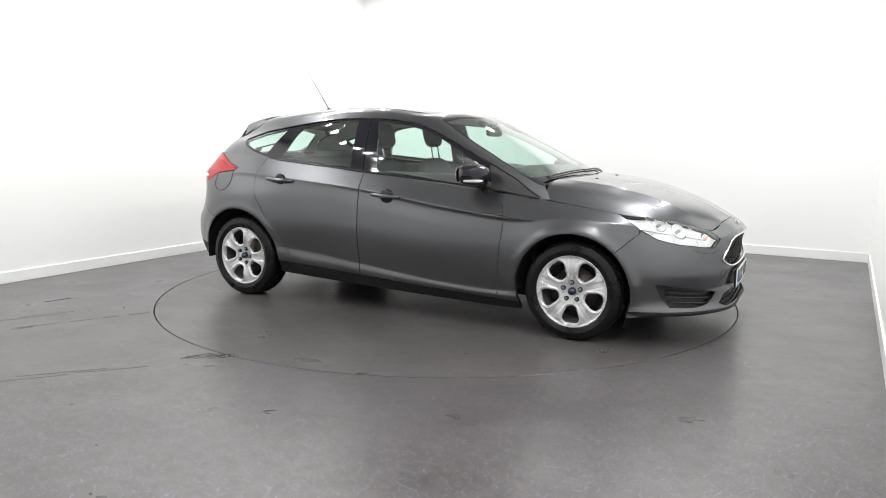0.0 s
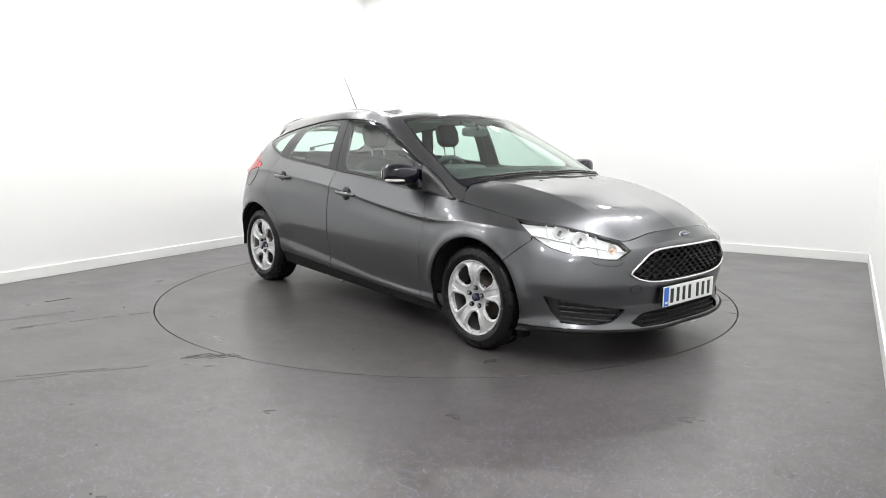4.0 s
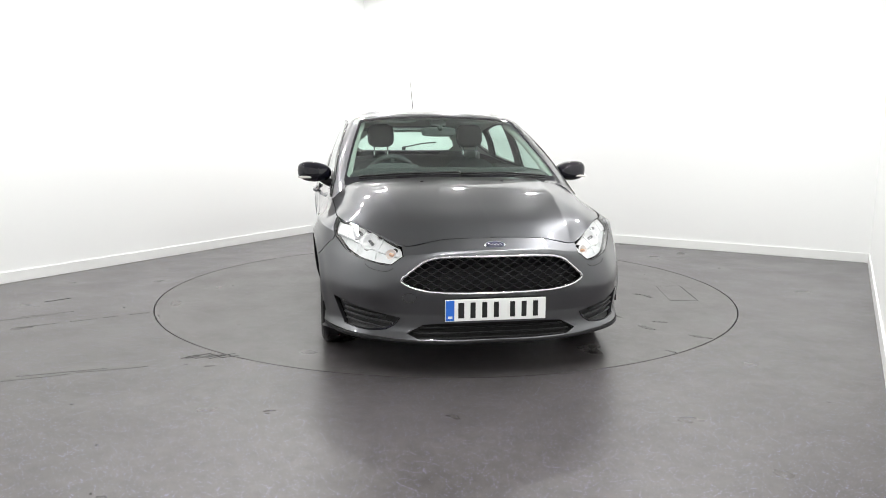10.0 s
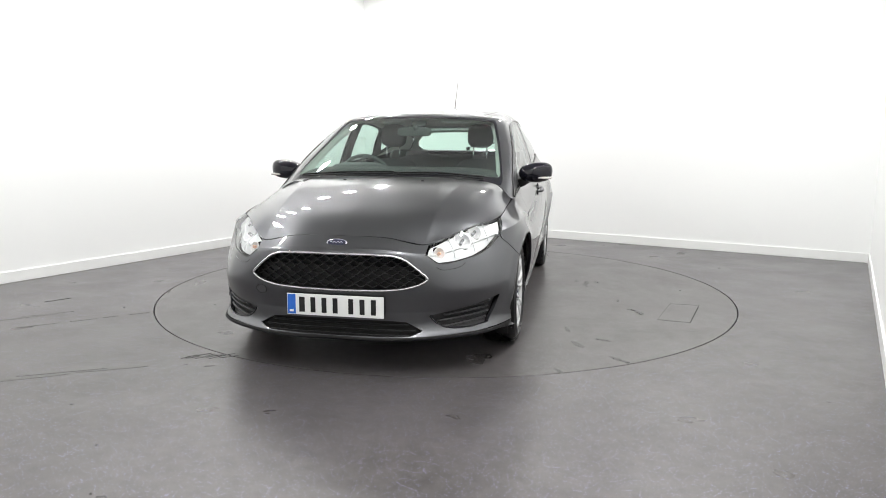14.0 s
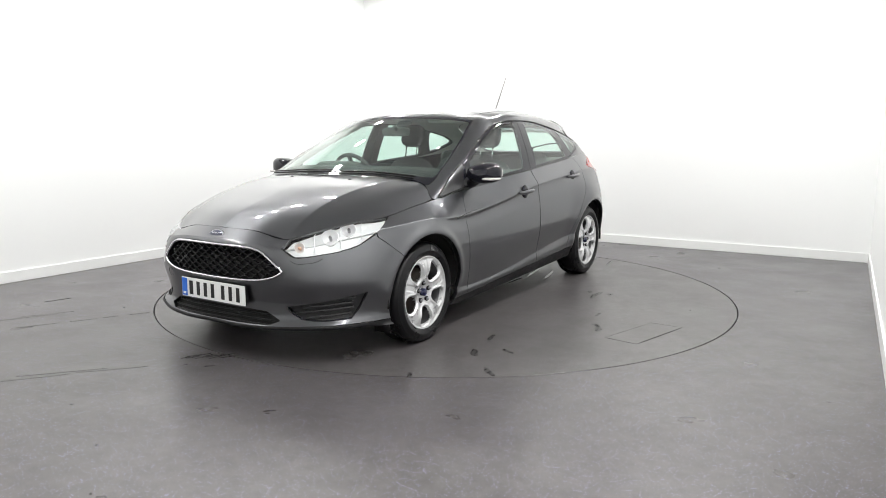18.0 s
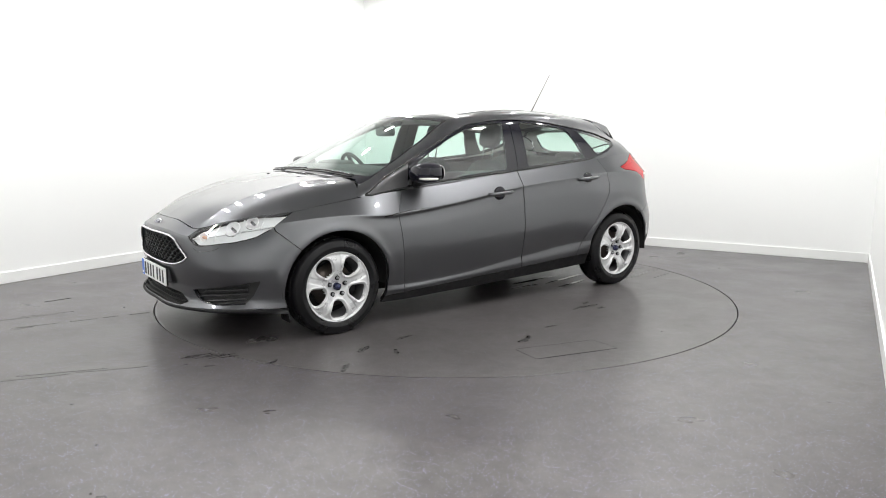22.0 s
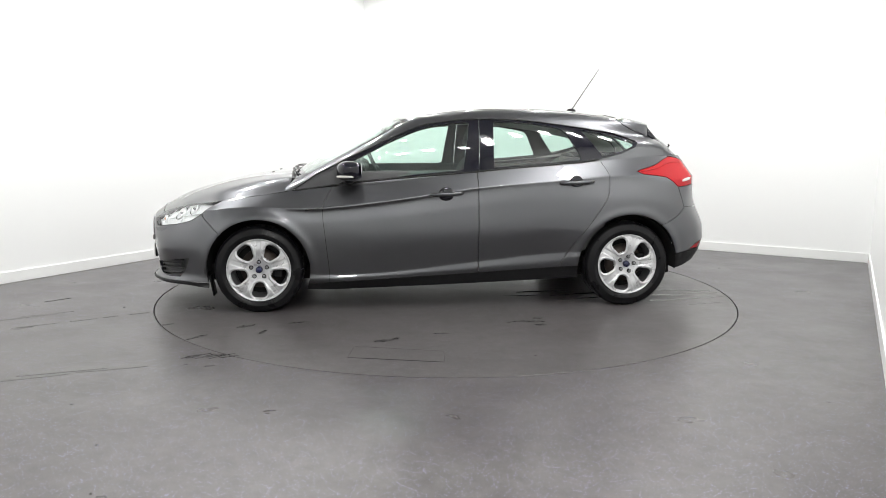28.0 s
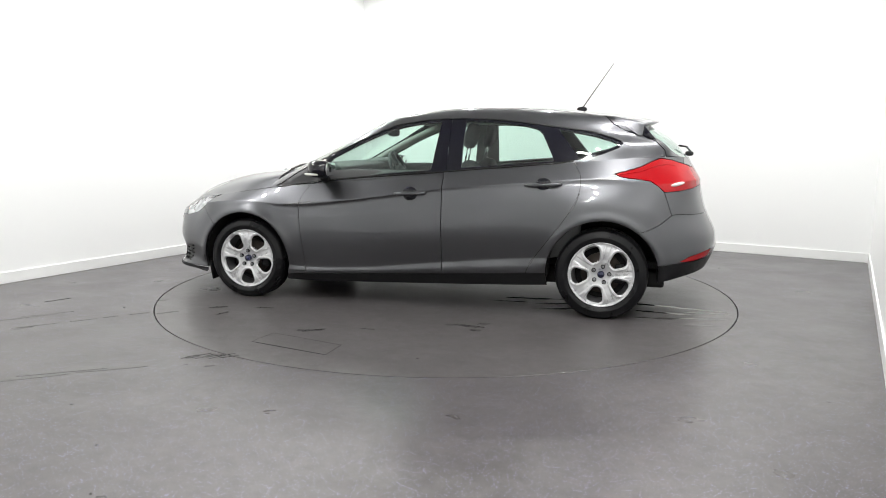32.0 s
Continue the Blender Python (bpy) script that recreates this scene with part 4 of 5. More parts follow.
for k in range(rows + 1):
    z0 = 0.45 + k * 0.0205
    ys = np.arange(0, 0.475, pitch / 8)
    line = []
    for y in ys:
        wave = (abs(((y / pitch + 0.5 * (k % 2)) % 1.0) * 2 - 1) - 0.5) * 2
        line.append((y, z0 + 0.0072 * max(-1, min(1, wave * 1.4))))
    on = drape(line, hole_yz, YZ)
    for i in range(len(ys) - 1):
        mid = np.array([[0, (line[i][0] + line[i + 1][0]) / 2, (line[i][1] + line[i + 1][1]) / 2]])
        if inner_field(mid)[0] > -0.003:
            continue
        for s in (-1, 1):
            b = len(v)
            h, dpt = 0.0018, 0.02
            for (y, zz), p in zip(line[i:i + 2], on[i:i + 2]):
                x = p[0] - 0.014
                v += [(x, s * y, zz + h), (x, s * y, zz - h), (x - dpt, s * y, zz - h * 1.6), (x - dpt, s * y, zz + h * 1.6)]
            q = [(b, b + 4, b + 5, b + 1), (b + 1, b + 5, b + 6, b + 2), (b + 3, b + 7, b + 4, b), (b + 2, b + 6, b + 7, b + 3)]
            f += [t[::-1] for t in q] if s > 0 else q
mesh_object("grille_mesh", v, f, GRILLE_BLACK, False, car, "black honeycomb grille mesh")
# badge
bx = drape([(0.0, 0.69)], front_bumper, YZ)[0]
badge_turn = Matrix.Translation((bx[0] + 0.004, 0, 0.687)) @ Matrix.Rotation(radians(-32), 4, "Y")
oval = pillow((0.007, 0.056, 0.0225), (0, 0, 0), 1.0)
badge = mesh_object("badge", [badge_turn @ Vector(p) for p in oval.v], oval.f, CHROME, True, car, "chrome-rimmed oval badge")
oval = pillow((0.0035, 0.049, 0.0175), (0.0052, 0, 0), 1.0)
mesh_object("badge_face", [badge_turn @ Vector(p) for p in oval.v], oval.f, BADGE_BLUE, True, badge, "blue enamel badge face")
bar_shape = tube([(0.0085, -0.033 + 0.0055 * i, 0.004 * math.sin(i * 1.9)) for i in range(13)], 0.0022, 6)
mesh_object("badge_mark", [badge_turn @ Vector(p) for p in bar_shape.v], bar_shape.f, CHROME, True, badge, "silver mark")
# number plate
PX = 2.188
plate = part("number_plate", box_bm((0.006, 0.52, 0.111), (PX, 0, 0.367), 0.0022), PLATE_WHITE, car, "white number plate with blue band and black bars")
part("plate_band", box_bm((0.003, 0.043, 0.103), (PX + 0.003, -0.2345, 0.367)), PLATE_BLUE, plate, "blue band")
part("plate_band_bar", box_bm((0.002, 0.022, 0.012), (PX + 0.0048, -0.2345, 0.333)), PLATE_WHITE, plate)
for k, y in enumerate((-0.178, -0.118, -0.058, 0.002, 0.086, 0.146, 0.206)):
    part("plate_bar", box_bm((0.002, 0.026 if k else 0.03, 0.079), (PX + 0.0038, y, 0.367)), PLATE_BLACK, plate)
part("plate_backing", box_bm((0.012, 0.516, 0.107), (PX - 0.009, 0, 0.367), 0.004), TRIM_BLACK, plate, "black plate holder")
part("plate_plinth", box_bm((0.04, 0.49, 0.085), (PX - 0.034, 0, 0.372), 0.008), PAINT, car, "painted plinth under the plate")
# lower intake
whole("intake_back", intake_hole.pushed(0.06), DARK, "dark duct of the lower intake")
for z, half in ((0.268, 0.375), (0.243, 0.41), (0.222, 0.38)):
    blade = drape([(y, z) for y in np.linspace(0, half, 16)], intake_hole.plus(front_bumper), YZ, -0.012)
    strip = np.vstack([(blade * (1, -1, 1))[::-1][:-1], blade])
    sheet_object("intake_blade", tube(strip, 0.0065, 6, flat=0.7), TRIM_BLACK, car, "black intake blade")
# lip under the nose
lip_top = np.array([p for p in body_grid[0] if p[0] > 1.66])
lv = []
for ring in ((0.004, 0.004), (0.01, -0.005), (0.004, -0.016), (-0.04, -0.026)):
    lv.append([(p[0] + ring[0] * max(0.0, min(1, (p[0] - 1.7) * 5)), p[1] + ring[0] * min(1, p[1] * 1.2) * max(-0.5, min(1, (p[0] - 1.75) * 5)), p[2] + ring[1] - 0.008 * max(0.0, min(1, (p[1] - 0.3) * 2))) for p in lip_top])
whole("front_lip", Sheet(np.array(lv).reshape(-1, 3), grid_faces(4, len(lip_top))), TRIM_BLACK, "black plastic lip under the front bumper")
# towing-eye cover and headlamp washer covers: fine shut lines in the bumper
eye_line = drape([(0.43 + 0.034 * math.cos(t), 0.425 + 0.024 * math.sin(t)) for t in np.linspace(0, math.tau, 25)], front_bumper, YZ, 0.0006) * (1, -1, 1)
sheet_object("towing_eye_cover_gap", tube(eye_line, 0.0012, 5), RUBBER, car, "fine shut line of the towing-eye cover")
both("washer_cover_gap", tube(drape(smooth_line([(-1.12, 0.572), (-1.09, 0.556), (-0.99, 0.563), (-0.95, 0.58)], 6), front_bumper, slant, 0.0006), 0.0012, 5), RUBBER, "fine shut line of the headlamp washer cover")
# blank fog lamp grilles
FOG_GREY = varied(material("charcoal_grille_plastic", (0.022, 0.022, 0.024), 0.4), 40, 0.34, 0.46)
both("fog_grille_back", fog_hole.pushed(0.028), FOG_GREY, "recessed black side grille")
FOG_SLATS = ((0.352, -0.775, -1.0), (0.325, -0.79, -1.065), (0.298, -0.785, -1.1), (0.27, -0.8, -1.075))
for z, s0, s1 in FOG_SLATS:
    pts = [(s, z + (s + 0.9) * 0.12 * -1 * -0.6) for s in np.linspace(s0, s1, 14)]
    both("fog_slat", tube(drape(pts, fog_hole, slant, -0.012), 0.008, 6, flat=0.7), FOG_GREY, "black horizontal slat")
rim_pts = smooth_line([(-1.143, 0.318), (-1.128, 0.295), (-1.073, 0.254), (-0.98, 0.243), (-0.8, 0.25)], 5)
both("fog_rim", tube(drape(rim_pts, front_bumper.plus(fog_hole), slant, 0.001), 0.004, 6), GLOSS_BLACK)

# ---- headlamps ----
lamp_inner = lamp_sheet.pushed(0.03)
BOWLS = ((-0.80, 0.712, 0.036), (-0.905, 0.678, 0.043), (-1.07, 0.632, 0.026))
lamp_back = lamp_inner
for s0, z0, r in BOWLS:
    _, lamp_back = lamp_back.cut(lambda v, s0=s0, z0=z0, r=r: np.linalg.norm(slant(v) - (s0, z0), axis=1) - r * 0.98)
for sgn in (1, -1):
    def sd(s):
        return s if sgn > 0 else s.mirrored()
    lamp = sheet_object("headlamp", sd(lamp_sheet).pushed(-0.001), LENS, car, "clear headlamp with chrome reflectors inside")
    sheet_object("lamp_housing", sd(lamp_back), LAMP_FRAME, lamp, "silver lamp housing")
    for k, (s0, z0, r) in enumerate(BOWLS):
        at = drape([(s0, z0)], lamp_inner, slant, 0.004)[0] * (1, sgn, 1)
        bowl = [(max(0.0005, r * math.sin(a)), -r * 0.9 * math.cos(a)) for a in np.linspace(0, math.pi / 2, 9)]
        d = drape([(s0, z0)], Sheet(np.c_[lamp_sheet.v[:, :]], lamp_sheet.f), slant, 1.0)[0] - drape([(s0, z0)], lamp_sheet, slant)[0]
        aim = (Vector(d * (1, sgn, 1)).normalized() * 0.8 + Vector((0.3, 0, 0))).normalized()
        m = Matrix.Translation(at) @ aim.to_track_quat("Y", "Z").to_matrix().to_4x4()
        s = lathe(bowl + [(r * 1.12, 0.004), (r * 1.16, -0.004)], 32)
        mesh_object("reflector_bowl", [m @ Vector(p) for p in s.v], [q[::-1] for q in s.f], LAMP_INSIDE, True, lamp, "chrome reflector bowl")
        s = lathe([(0.0005, 0.01), (0.007, 0.008), (0.009, 0.0), (0.009, -r * 0.8)], 14)
        mesh_object("bulb", [m @ Vector(p) for p in s.v], s.f, AMBER if k == 2 else LAMP_BULB, True, lamp, "amber indicator bulb" if k == 2 else "dark-tipped bulb")
    # ribs that part the chambers
    for s0, z0, z1, mat in ((-0.995, 0.602, 0.705, LAMP_FRAME), (-0.853, 0.62, 0.745, LAMP_FRAME), (-0.735, 0.66, 0.775, LAMP_FRAME)):
        fin = drape([(s0 + 0.01 * u, z0 + (z1 - z0) * u) for u in np.linspace(0, 1, 6)], lamp_inner, slant, 0.012) * (1, sgn, 1)
        sheet_object("lamp_fin", tube(fin, 0.003, 6), mat, lamp)
    low_edge = drape(smooth_line(LAMP[:6], 4), front_bumper.plus(lamp_sheet).plus(wing), slant, -0.002) * (1, sgn, 1)
    sheet_object("lamp_gasket", tube(low_edge, 0.0035, 6), RUBBER, lamp, "black gasket under the lamp")

# shadow at the sharp start of the flank's crease, laid on as a dark strip
crease = drape(smooth_line([(0.99, 0.722), (0.93, 0.732), (0.86, 0.742), (0.76, 0.752), (0.62, 0.764)], 6), wing.plus(front_door), XZ, -0.0008)
both("crease_shadow", tube(crease, [0.0042 * (1 - 0.75 * i / (len(crease) - 1)) for i in range(len(crease))], 6), RUBBER, "thin dark strip in place of the shadow where the flank crease begins")

# ---- door handles and mirrors ----
def handle(x0, x1, z0, z1, sheet, door, sgn):
    mid = ((x0 + x1) / 2, (z0 + z1) / 2)
    s = drape([mid], sheet, XZ)[0]
    cup = pillow((0.054, 0.014, 0.05), (mid[0] + 0.002, sgn * (s[1] - 0.004), mid[1] - 0.004), 0.95)
    mesh_object("handle_cup", cup.v, cup.f, GLOSS_BLACK, True, door, "dark recess behind the handle")
    p = [(x, z) for x, z in zip(np.linspace(x0, x1, 9), np.linspace(z0, z1, 9))]
    b = drape(p, sheet, XZ)
    out = [0.006, 0.022, 0.031, 0.034, 0.035, 0.034, 0.031, 0.024, 0.012]
    bar = tube([(q[0], sgn * (q[1] + o), q[2]) for q, o in zip(b, out)], [0.01, 0.0135, 0.0145, 0.0145, 0.0145, 0.0145, 0.0145, 0.0138, 0.01], 12, flat=1.0)
    mesh_object("door_handle", bar.v, bar.f, PAINT, True, door, "painted pull handle")


for sgn, df, dr in ((1, door_front_l, door_rear_l), (-1, door_front_r, door_rear_r)):
    handle(0.13, -0.104, 0.826, 0.836, front_door, df, sgn)
    handle(-0.81, -1.04, 0.903, 0.913, rear_door, dr, sgn)
    # door mirror: shell, base, indicator and glass
    shell = pillow((0.088, 0.112, 0.068), (0, 0, 0), 0.72)
    sv = []
    for p in shell.v:
        taper = 1 - 0.25 * max(0, p[1] / 0.105) ** 2
        sv.append((0.685 + p[0] * taper - 0.012 * (p[1] / 0.105), sgn * (0.9 + p[1]), 0.991 + p[2] * (1 - 0.18 * max(0, -p[1] / 0.105)) + 0.006 * (p[1] / 0.105)))
    mir = mesh_object("door_mirror", sv, shell.f if sgn > 0 else [q[::-1] for q in shell.f], GLOSS_BLACK, True, df, "gloss black door mirror with a clear indicator strip")
    foot = tube([(0.69, sgn * 0.79, 0.915), (0.69, sgn * 0.82, 0.925), (0.69, sgn * 0.855, 0.95)], [0.036, 0.032, 0.034], 14, flat=0.8)
    mesh_object("mirror_foot", foot.v, foot.f, TRIM_BLACK, True, mir)
    ind = pillow((0.062, 0.052, 0.0105), (0.708, sgn * 0.957, 0.957), 0.6, Matrix.Rotation(radians(-sgn * 14), 4, "Z"))
    mesh_object("mirror_indicator", ind.v, ind.f, INDICATOR, True, mir, "clear indicator lens strip")
    gl = pillow((0.004, 0.088, 0.05), (0.602, sgn * 0.9, 0.993), 0.6)
    mesh_object("mirror_glass", gl.v, gl.f, MIRROR, True, mir, "mirror glass")
    # tail lamp clear window
    strip = drape([(x, 0.912 + (-1.755 - x) * 0.22) for x in np.linspace(-1.755, -1.84, 7)], tail_sheet, XZ, -0.004) * (1, sgn, 1)
    sheet_object("reversing_lamp", tube(strip, [0.006, 0.011, 0.013, 0.013, 0.013, 0.012, 0.008], 10), INDICATOR, car, "clear reversing lamp window")
    fin = drape(smooth_line([(-1.42, 0.982), (-1.56, 1.005), (-1.66, 1.04), (-1.78, 1.045)], 6), tail_sheet, XZ, 0.0005) * (1, sgn, 1)
    sheet_object("tail_lamp_rib", tube(fin, 0.0035, 6), RED_LENS, car)
flap = drape(smooth_line([(-1.42, 0.962), (-1.52, 0.955), (-1.6, 0.935), (-1.61, 0.86), (-1.56, 0.815), (-1.47, 0.82), (-1.43, 0.87), (-1.42, 0.962)], 5), quarter, XZ, 0.0012) * (1, -1, 1)
sheet_object("fuel_flap_gap", tube(flap, 0.0022, 5), RUBBER, car, "thin gap round the fuel flap")

# ---- wipers and washers ----
for pts in (([(1.075, -0.62, 0.965), (1.105, -0.3, 0.985), (1.12, 0.02, 0.992)]), ([(1.115, 0.02, 0.985), (1.12, 0.3, 0.988), (1.07, 0.6, 0.965)])):
    arm = tube(smooth_line(pts, 8), 0.0075, 6, flat=0.7)
    w = mesh_object("wiper", arm.v, arm.f, TRIM_BLACK, True, car, "black windscreen wiper")
    blade = tube(smooth_line([(p[0] - 0.012, p[1], p[2] + 0.012) for p in pts], 8), 0.0055, 6)
    mesh_object("wiper_blade", blade.v, blade.f, RUBBER, True, w)
for y in (-0.25, 0.25):
    s = pillow((0.014, 0.012, 0.008), (1.28, y, 0.953), 0.8)
    mesh_object("washer_jet", s.v, s.f, TRIM_BLACK, True, car)
s = pillow((0.03, 0.02, 0.018), (-1.918, 0.0, 1.11), 0.7)
rear_wiper = mesh_object("rear_wiper", s.v, s.f, TRIM_BLACK, True, car, "black rear wiper")
arm = tube([(-1.932, 0, 1.12), (-1.88, 0.2, 1.162), (-1.82, 0.33, 1.172)], 0.007, 6)
mesh_object("rear_wiper_arm", arm.v, arm.f, TRIM_BLACK, True, rear_wiper)
both("scuttle", Sheet(np.array([[(1.15 - 0.08 * y * y, y, 0.955 - 0.05 * y * y), (1.06 - 0.15 * y * y, y, 0.945 - 0.03 * y * y)] for y in np.linspace(0, 0.68, 14)]).reshape(-1, 3), [q[::-1] for q in grid_faces(14, 2)]), TRIM_BLACK, "black scuttle panel below the windscreen")

# ---- inside ----
def inside(name, sh, mat, owner=None, label=""):
    return mesh_object(name, sh.v, sh.f, mat, True, owner or car, label)


inside("dashboard", pillow((0.2, 0.7, 0.16), (0.8, 0, 0.86), 0.35), DASH, None, "dark moulded dashboard")
inside("dashboard_top", pillow((0.28, 0.64, 0.05), (0.83, 0, 0.955), 0.5, Matrix.Rotation(radians(4), 4, "Y")), DASH)
inside("instrument_hood", pillow((0.11, 0.19, 0.055), (0.66, -0.36, 0.99), 0.6), PLASTIC)
steer_turn = Matrix.Translation((0.475, -0.36, 0.92)) @ Matrix.Rotation(radians(-65), 4, "Y")
ring = tube([steer_turn @ Vector((0.185 * math.cos(t), 0.185 * math.sin(t), 0)) for t in np.linspace(0, math.tau, 40)[:-1]], 0.015, 10, closed=True)
steering = inside("steering_wheel", ring, PLASTIC, None, "dark steering wheel on the right-hand side")
s = pillow((0.065, 0.08, 0.03), (0, 0, 0), 0.6)
mesh_object("steering_boss", [steer_turn @ Vector(p) for p in s.v], s.f, PLASTIC, True, steering)
for a in (20, 160, 270):
    s = tube([steer_turn @ Vector((0, 0, 0)), steer_turn @ Vector((0.18 * math.sin(radians(a)) * -1, 0.18 * math.cos(radians(a)), 0))], 0.017, 8)
    inside("steering_spoke", s, PLASTIC, steering)


def front_seat(y):
    tilt = Matrix.Rotation(radians(-16), 4, "Y")
    back = inside("front_seat", pillow((0.08, 0.235, 0.31), (-0.24, y, 0.75), 0.6, tilt), CLOTH, None, "charcoal cloth front seat with headrest")
    inside("seat_cushion", pillow((0.27, 0.26, 0.1), (0.12, y, 0.5), 0.5), CLOTH, back)
    inside("headrest", pillow((0.044, 0.108, 0.095), (-0.325, y, 1.235), 0.6, tilt), CLOTH, back)
    for d in (-0.055, 0.055):
        inside("headrest_post", tube([(-0.28, y + d, 1.02), (-0.31, y + d, 1.18)], 0.006, 8), CHROME, back)


front_seat(-0.37)
front_seat(0.37)
tilt = Matrix.Rotation(radians(-22), 4, "Y")
rear_seat = inside("rear_seat", pillow((0.09, 0.62, 0.29), (-1.08, 0, 0.78), 0.4, tilt), CLOTH, None, "charcoal cloth rear bench with headrests")
inside("rear_cushion", pillow((0.26, 0.62, 0.1), (-0.78, 0, 0.5), 0.4), CLOTH, rear_seat)
for y in (-0.37, 0.37):
    inside("rear_headrest", pillow((0.045, 0.12, 0.05), (-1.19, y, 1.045), 0.6, tilt), CLOTH, rear_seat)
inside("parcel_shelf", pillow((0.28, 0.55, 0.02), (-1.45, 0, 1.02), 0.35), PLASTIC, None, "dark parcel shelf")
mirror_in = inside("interior_mirror", pillow((0.018, 0.125, 0.034), (0.42, -0.01, 1.262), 0.5), PLASTIC, None, "dark interior mirror on the windscreen")
inside("mirror_stem", tube([(0.43, 0, 1.28), (0.455, 0, 1.3)], 0.015, 10), PLASTIC, mirror_in)
inside("sensor_box", pillow((0.04, 0.06, 0.014), (0.33, 0, 1.322), 0.6, Matrix.Rotation(radians(28), 4, "Y")), PLASTIC, mirror_in)
# lining of the roof, pillars and doors
liner = cabin.plus(gate_top).pushed(0.028)
keep, _ = liner.cut(lambda v: 1.0 - v[:, 2])
whole("roof_lining", keep, PALE_TRIM, "pale grey roof and pillar lining")
surround_inside, _ = dlo.plus(front_frame).pushed(0.02).cut(lambda v: np.maximum(0.9 - v[:, 2], v[:, 0] - 0.75))
both("pillar_trim", surround_inside, PLASTIC, "dark inner pillar trim")
for sgn in (1, -1):
    post = [(0.92, sgn * 0.685, 0.95), (0.71, sgn * 0.652, 1.07), (0.43, sgn * 0.603, 1.21), (0.19, sgn * 0.548, 1.312)]
    inside("front_pillar_trim", tube(smooth_line(post, 6), 0.025, 10), PALE_TRIM, None, "pale grey front pillar trim")
    inside("door_card", pillow((0.98, 0.03, 0.3), (-0.2, sgn * 0.755, 0.69), 0.25), PLASTIC, None, "dark inner door lining")
    inside("sun_visor", pillow((0.075, 0.16, 0.012), (0.17, sgn * 0.3, 1.355), 0.5, Matrix.Rotation(radians(18), 4, "Y")), PALE_TRIM, None, "pale folded sun visor")
for sgn in (1, -1):
    inside("boot_side_trim", pillow((0.27, 0.02, 0.2), (-1.5, sgn * 0.615, 0.9), 0.3, Matrix.Rotation(radians(sgn * 9), 4, "Z")), PLASTIC, None, "dark boot side lining")
part("cabin_floor", box_bm((2.9, 1.36, 0.05), (-0.35, 0, 0.36), 0.01), DARK, car, "dark cabin carpet")
part("boot_floor", box_bm((0.6, 1.1, 0.05), (-1.6, 0, 0.62), 0.01), DARK, car, "dark boot floor")
part("bulkhead", box_bm((0.03, 1.4, 0.6), (1.02, 0, 0.62), 0.005), DARK, car, "dark bulkhead behind the engine")


# ---- marks on the floor and the table ----
WET = material("water_film", (0.07, 0.068, 0.068), 0.05, 0.0, IOR=1.6)
STAIN = varied(material("dark_damp_stain", (0.026, 0.024, 0.024), 0.3), 60, 0.2, 0.4)
SCUFF = two_tone(material("pale_scuff", (0.11, 0.108, 0.106), 0.45), 70, (0.07, 0.068, 0.067), (0.15, 0.147, 0.144))


def blotch(name, x, y, length, width, degrees, mat, owner, label, seed, rough=0.35, lift=0.0009):
    """A thin film with a ragged outline, lying on the floor."""
    rnd = random.Random(seed)
    n = 40
    waves = [(rnd.uniform(0, math.tau), rnd.uniform(0.3, 1) / (k + 1)) for k in range(7)]
    v = []
    for i in range(n):
        t = math.tau * i / n
        r = 1 + rough * sum(a * math.sin((k + 2) * t + p) for k, (p, a) in enumerate(waves))
        a, b = math.cos(t) * length / 2 * max(0.15, r), math.sin(t) * width / 2 * max(0.15, r)
        c, s = math.cos(radians(degrees)), math.sin(radians(degrees))
        v.append((x + a * c - b * s, y + a * s + b * c, lift))
    low = [(p[0] * 1.0005, p[1] * 1.0005, 0.0) for p in v]
    f = [tuple(range(n))] + [(i, n + i, n + (i + 1) % n, (i + 1) % n) for i in range(n)]
    return mesh_object(name, v + low, f, mat, False, owner, label)


def stroke(name, a, b, width, mat, owner, label="", lift=0.002):
    d = Vector((b[0] - a[0], b[1] - a[1], 0))
    side = Vector((-d.y, d.x, 0)).normalized() * width / 2
    p, q = Vector((a[0], a[1], 0)), Vector((b[0], b[1], 0))
    top = [p + side * 0.4, p + d * 0.2 + side, p + d * 0.8 + side, q + side * 0.4, q - side * 0.4, p + d * 0.8 - side, p + d * 0.2 - side, p - side * 0.4]
    v = [(t.x, t.y, lift) for t in top] + [(t.x, t.y, 0) for t in top]
    f = [tuple(range(8))[::-1]] + [(i, 8 + i, 8 + (i + 1) % 8, (i + 1) % 8) for i in range(8)]
    return mesh_object(name, v, f, mat, False, owner, label)


# hatch in the table
HATCH = [(0.2, 1.752), (0.715, 1.612), (0.75, 1.822), (0.215, 1.955)]
hb = bmesh.new()
top = [hb.verts.new((x, y, 0.0006)) for x, y in HATCH]
low = [hb.verts.new((x, y, -0.0)) for x, y in HATCH]
hb.faces.new(top)
for i in range(4):
    hb.faces.new((top[i - 1], low[i - 1], low[i], top[i]))
bmesh.ops.recalc_face_normals(hb, faces=hb.faces[:])
part("hatch_lid", hb, TABLE_TOP, table, "flush vinyl-covered hatch lid with dark joints")
for i in range(4):
    stroke("hatch_joint", HATCH[i - 1], HATCH[i], 0.007 if i == 3 else 0.0014, DARK, table, lift=0.0012)
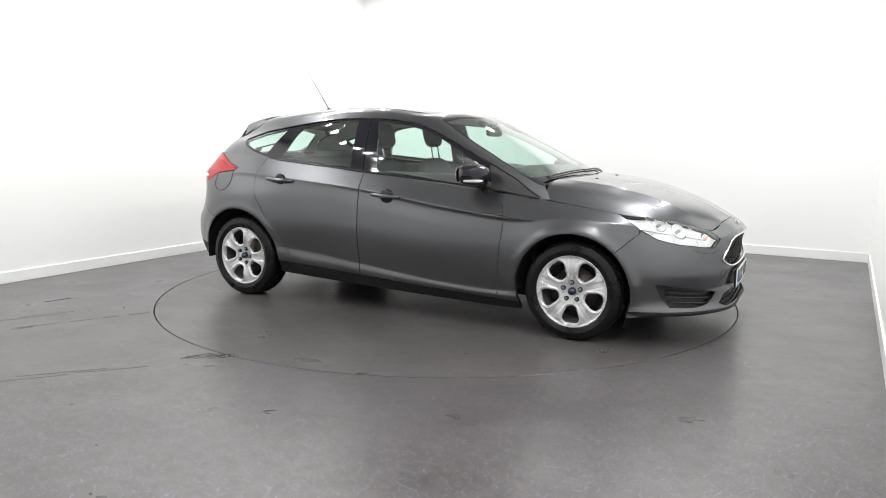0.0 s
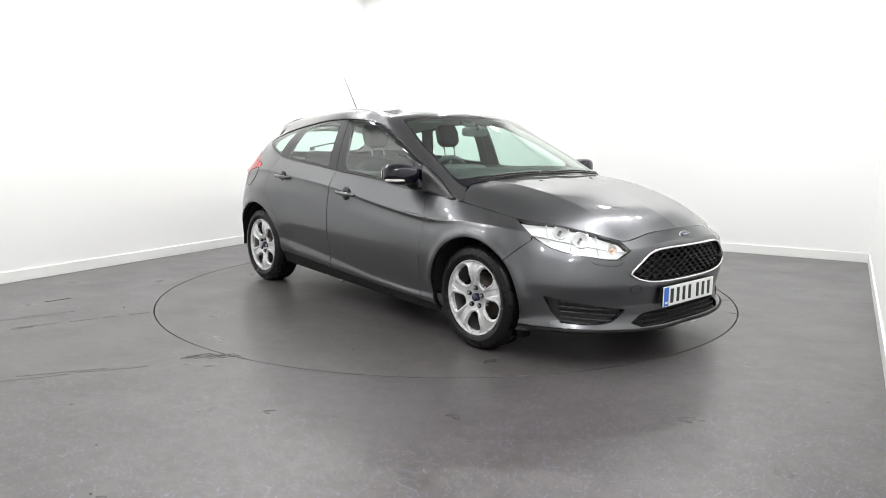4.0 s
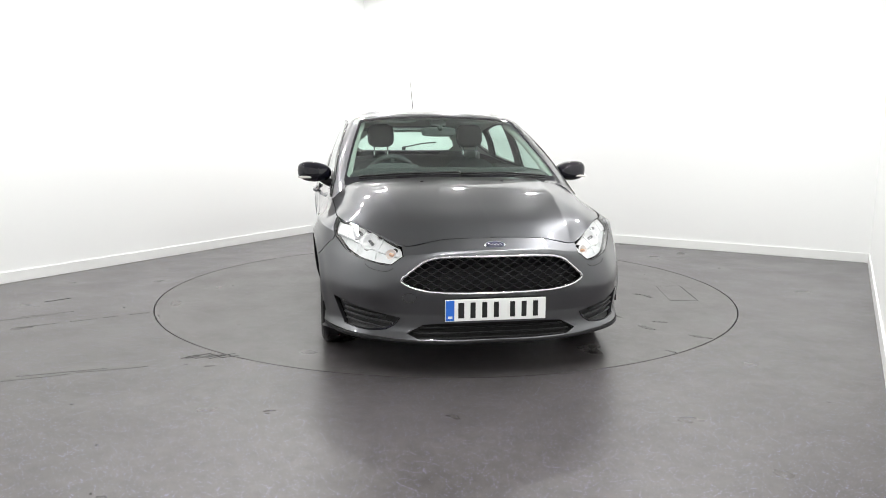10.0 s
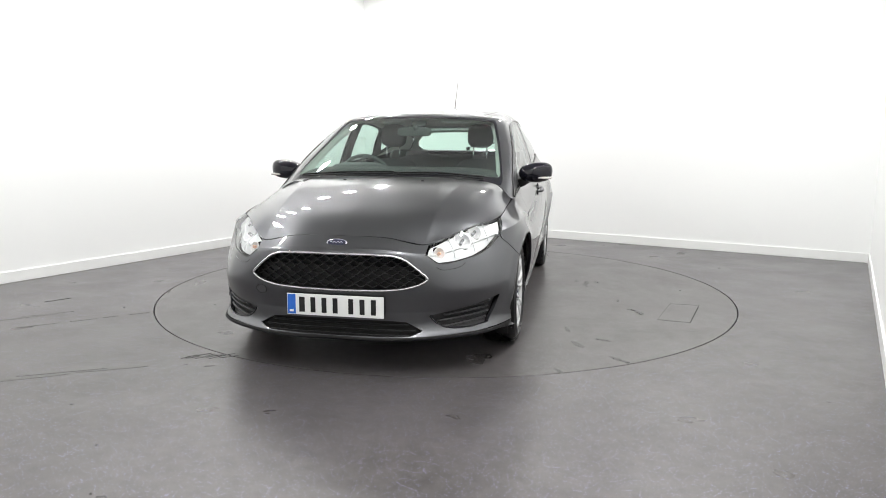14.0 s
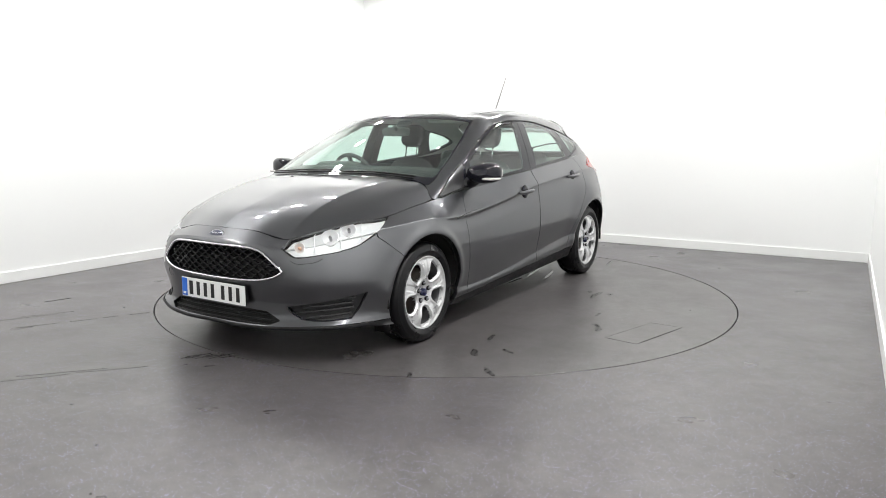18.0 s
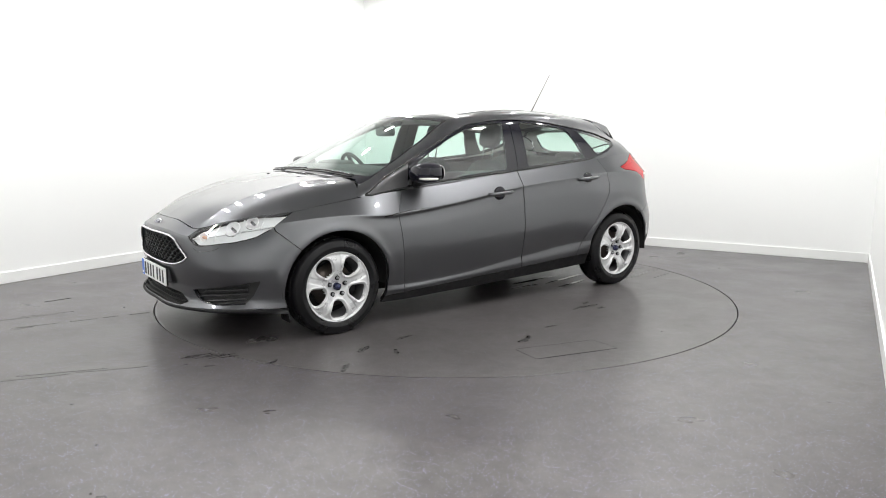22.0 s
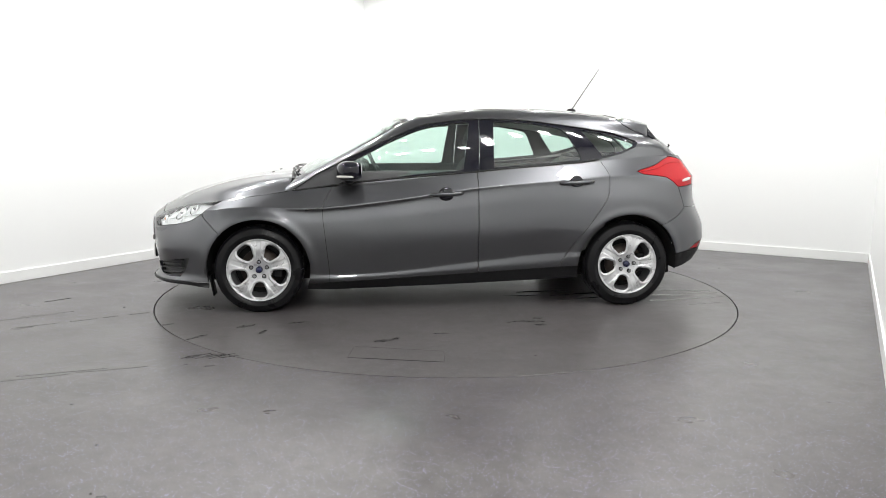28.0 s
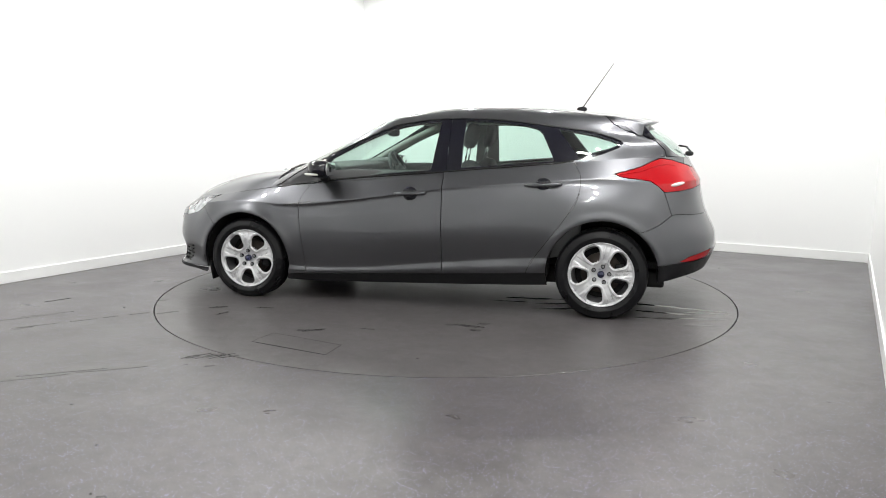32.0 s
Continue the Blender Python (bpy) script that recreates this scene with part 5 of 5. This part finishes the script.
# water left by the tyres, and damp stains
for k, (x, y, ln, wd, a) in enumerate(((-1.78, 0.23, 0.55, 0.05, -8), (-2.0, 0.36, 0.26, 0.035, 4), (-1.7, 0.42, 0.42, 0.04, -4), (-1.88, 0.55, 0.4, 0.03, 6), (-1.62, 0.6, 0.22, 0.025, 0), (-1.9, 0.72, 0.2, 0.02, 10),
                                       (-0.75, 0.2, 0.5, 0.03, 4), (-1.1, 0.3, 0.45, 0.03, 12), (-1.0, 0.48, 0.4, 0.025, 14), (-0.6, 0.34, 0.25, 0.02, 0))):
    blotch("wet_streak", x, y, ln, wd, a, WET, table, "thin streak of water", 40 + k, 0.5)
for k, (x, y, ln, wd, a) in enumerate(((0.53, 1.5, 0.13, 0.05, 20), (0.46, 1.46, 0.07, 0.03, 70), (-0.45, 1.13, 0.16, 0.05, -10), (-0.52, 1.05, 0.08, 0.03, 30), (-0.5, 1.22, 0.1, 0.03, 0), (1.68, 1.32, 0.12, 0.04, 45),
                                       (1.43, 1.09, 0.14, 0.04, 30), (1.1, 1.02, 0.12, 0.03, 10), (0.18, 1.37, 0.09, 0.02, 0), (1.3, 1.24, 0.09, 0.03, 60), (-0.33, 1.13, 0.09, 0.02, 15), (1.95, 1.0, 0.08, 0.03, 30))):
    blotch("damp_stain", x, y, ln, wd, a, STAIN, table, "small dark damp stain", 80 + k, 0.28)
# static marks beside the table
for k in range(9):
    rnd = random.Random(200 + k)
    x, y = -1.47 + 0.026 * k, -1.93 + 0.06 * rnd.random()
    stroke("scrape_mark", (x, y), (x + 0.05 + 0.06 * rnd.random(), y + 0.05 + 0.03 * rnd.random()), 0.009, STAIN, floor, "short dark scrape")
blotch("damp_stain", -1.27, -2.05, 0.05, 0.025, 20, STAIN, floor, "small dark damp stain", 7)
blotch("damp_stain", -2.15, -2.22, 0.025, 0.018, 0, STAIN, floor, "small dark damp stain", 8)
blotch("damp_stain", 1.8, -2.54, 0.016, 0.012, 0, STAIN, floor, "small dark damp stain", 9)
stroke("floor_slot", (-2.985, -0.58), (-2.855, -0.445), 0.008, DARK, floor, "narrow dark slot in the floor")
for a, b, w in (((-2.76, -1.3), (-2.55, -1.17), 0.016), ((-2.5, -1.14), (-2.36, -1.05), 0.018), ((-2.33, -1.03), (-2.25, -0.98), 0.012), ((-2.2, -0.95), (-2.08, -0.875), 0.018),
                ((-3.0, -1.14), (-2.7, -0.92), 0.03), ((-2.9, -1.02), (-2.62, -0.86), 0.012), ((-2.3, -2.33), (-1.95, -2.19), 0.03), ((-1.93, -2.17), (-1.6, -2.06), 0.022), ((-2.2, -2.24), (-1.8, -2.1), 0.01)):
    stroke("scuff_mark", a, b, w, SCUFF, floor, "pale worn scuff on the vinyl", 0.0015)


def motions():
    rows_table, rows_car = [], []
    for t, a in enumerate(TURN):
        m = Matrix.Rotation(radians(a), 4, "Z")
        rows_table.append((t, m))
        rows_car.append((t, m @ Matrix.Translation(CAR_OFF)))
    walk(table, rows_table)
    walk(car, rows_car)


motions()
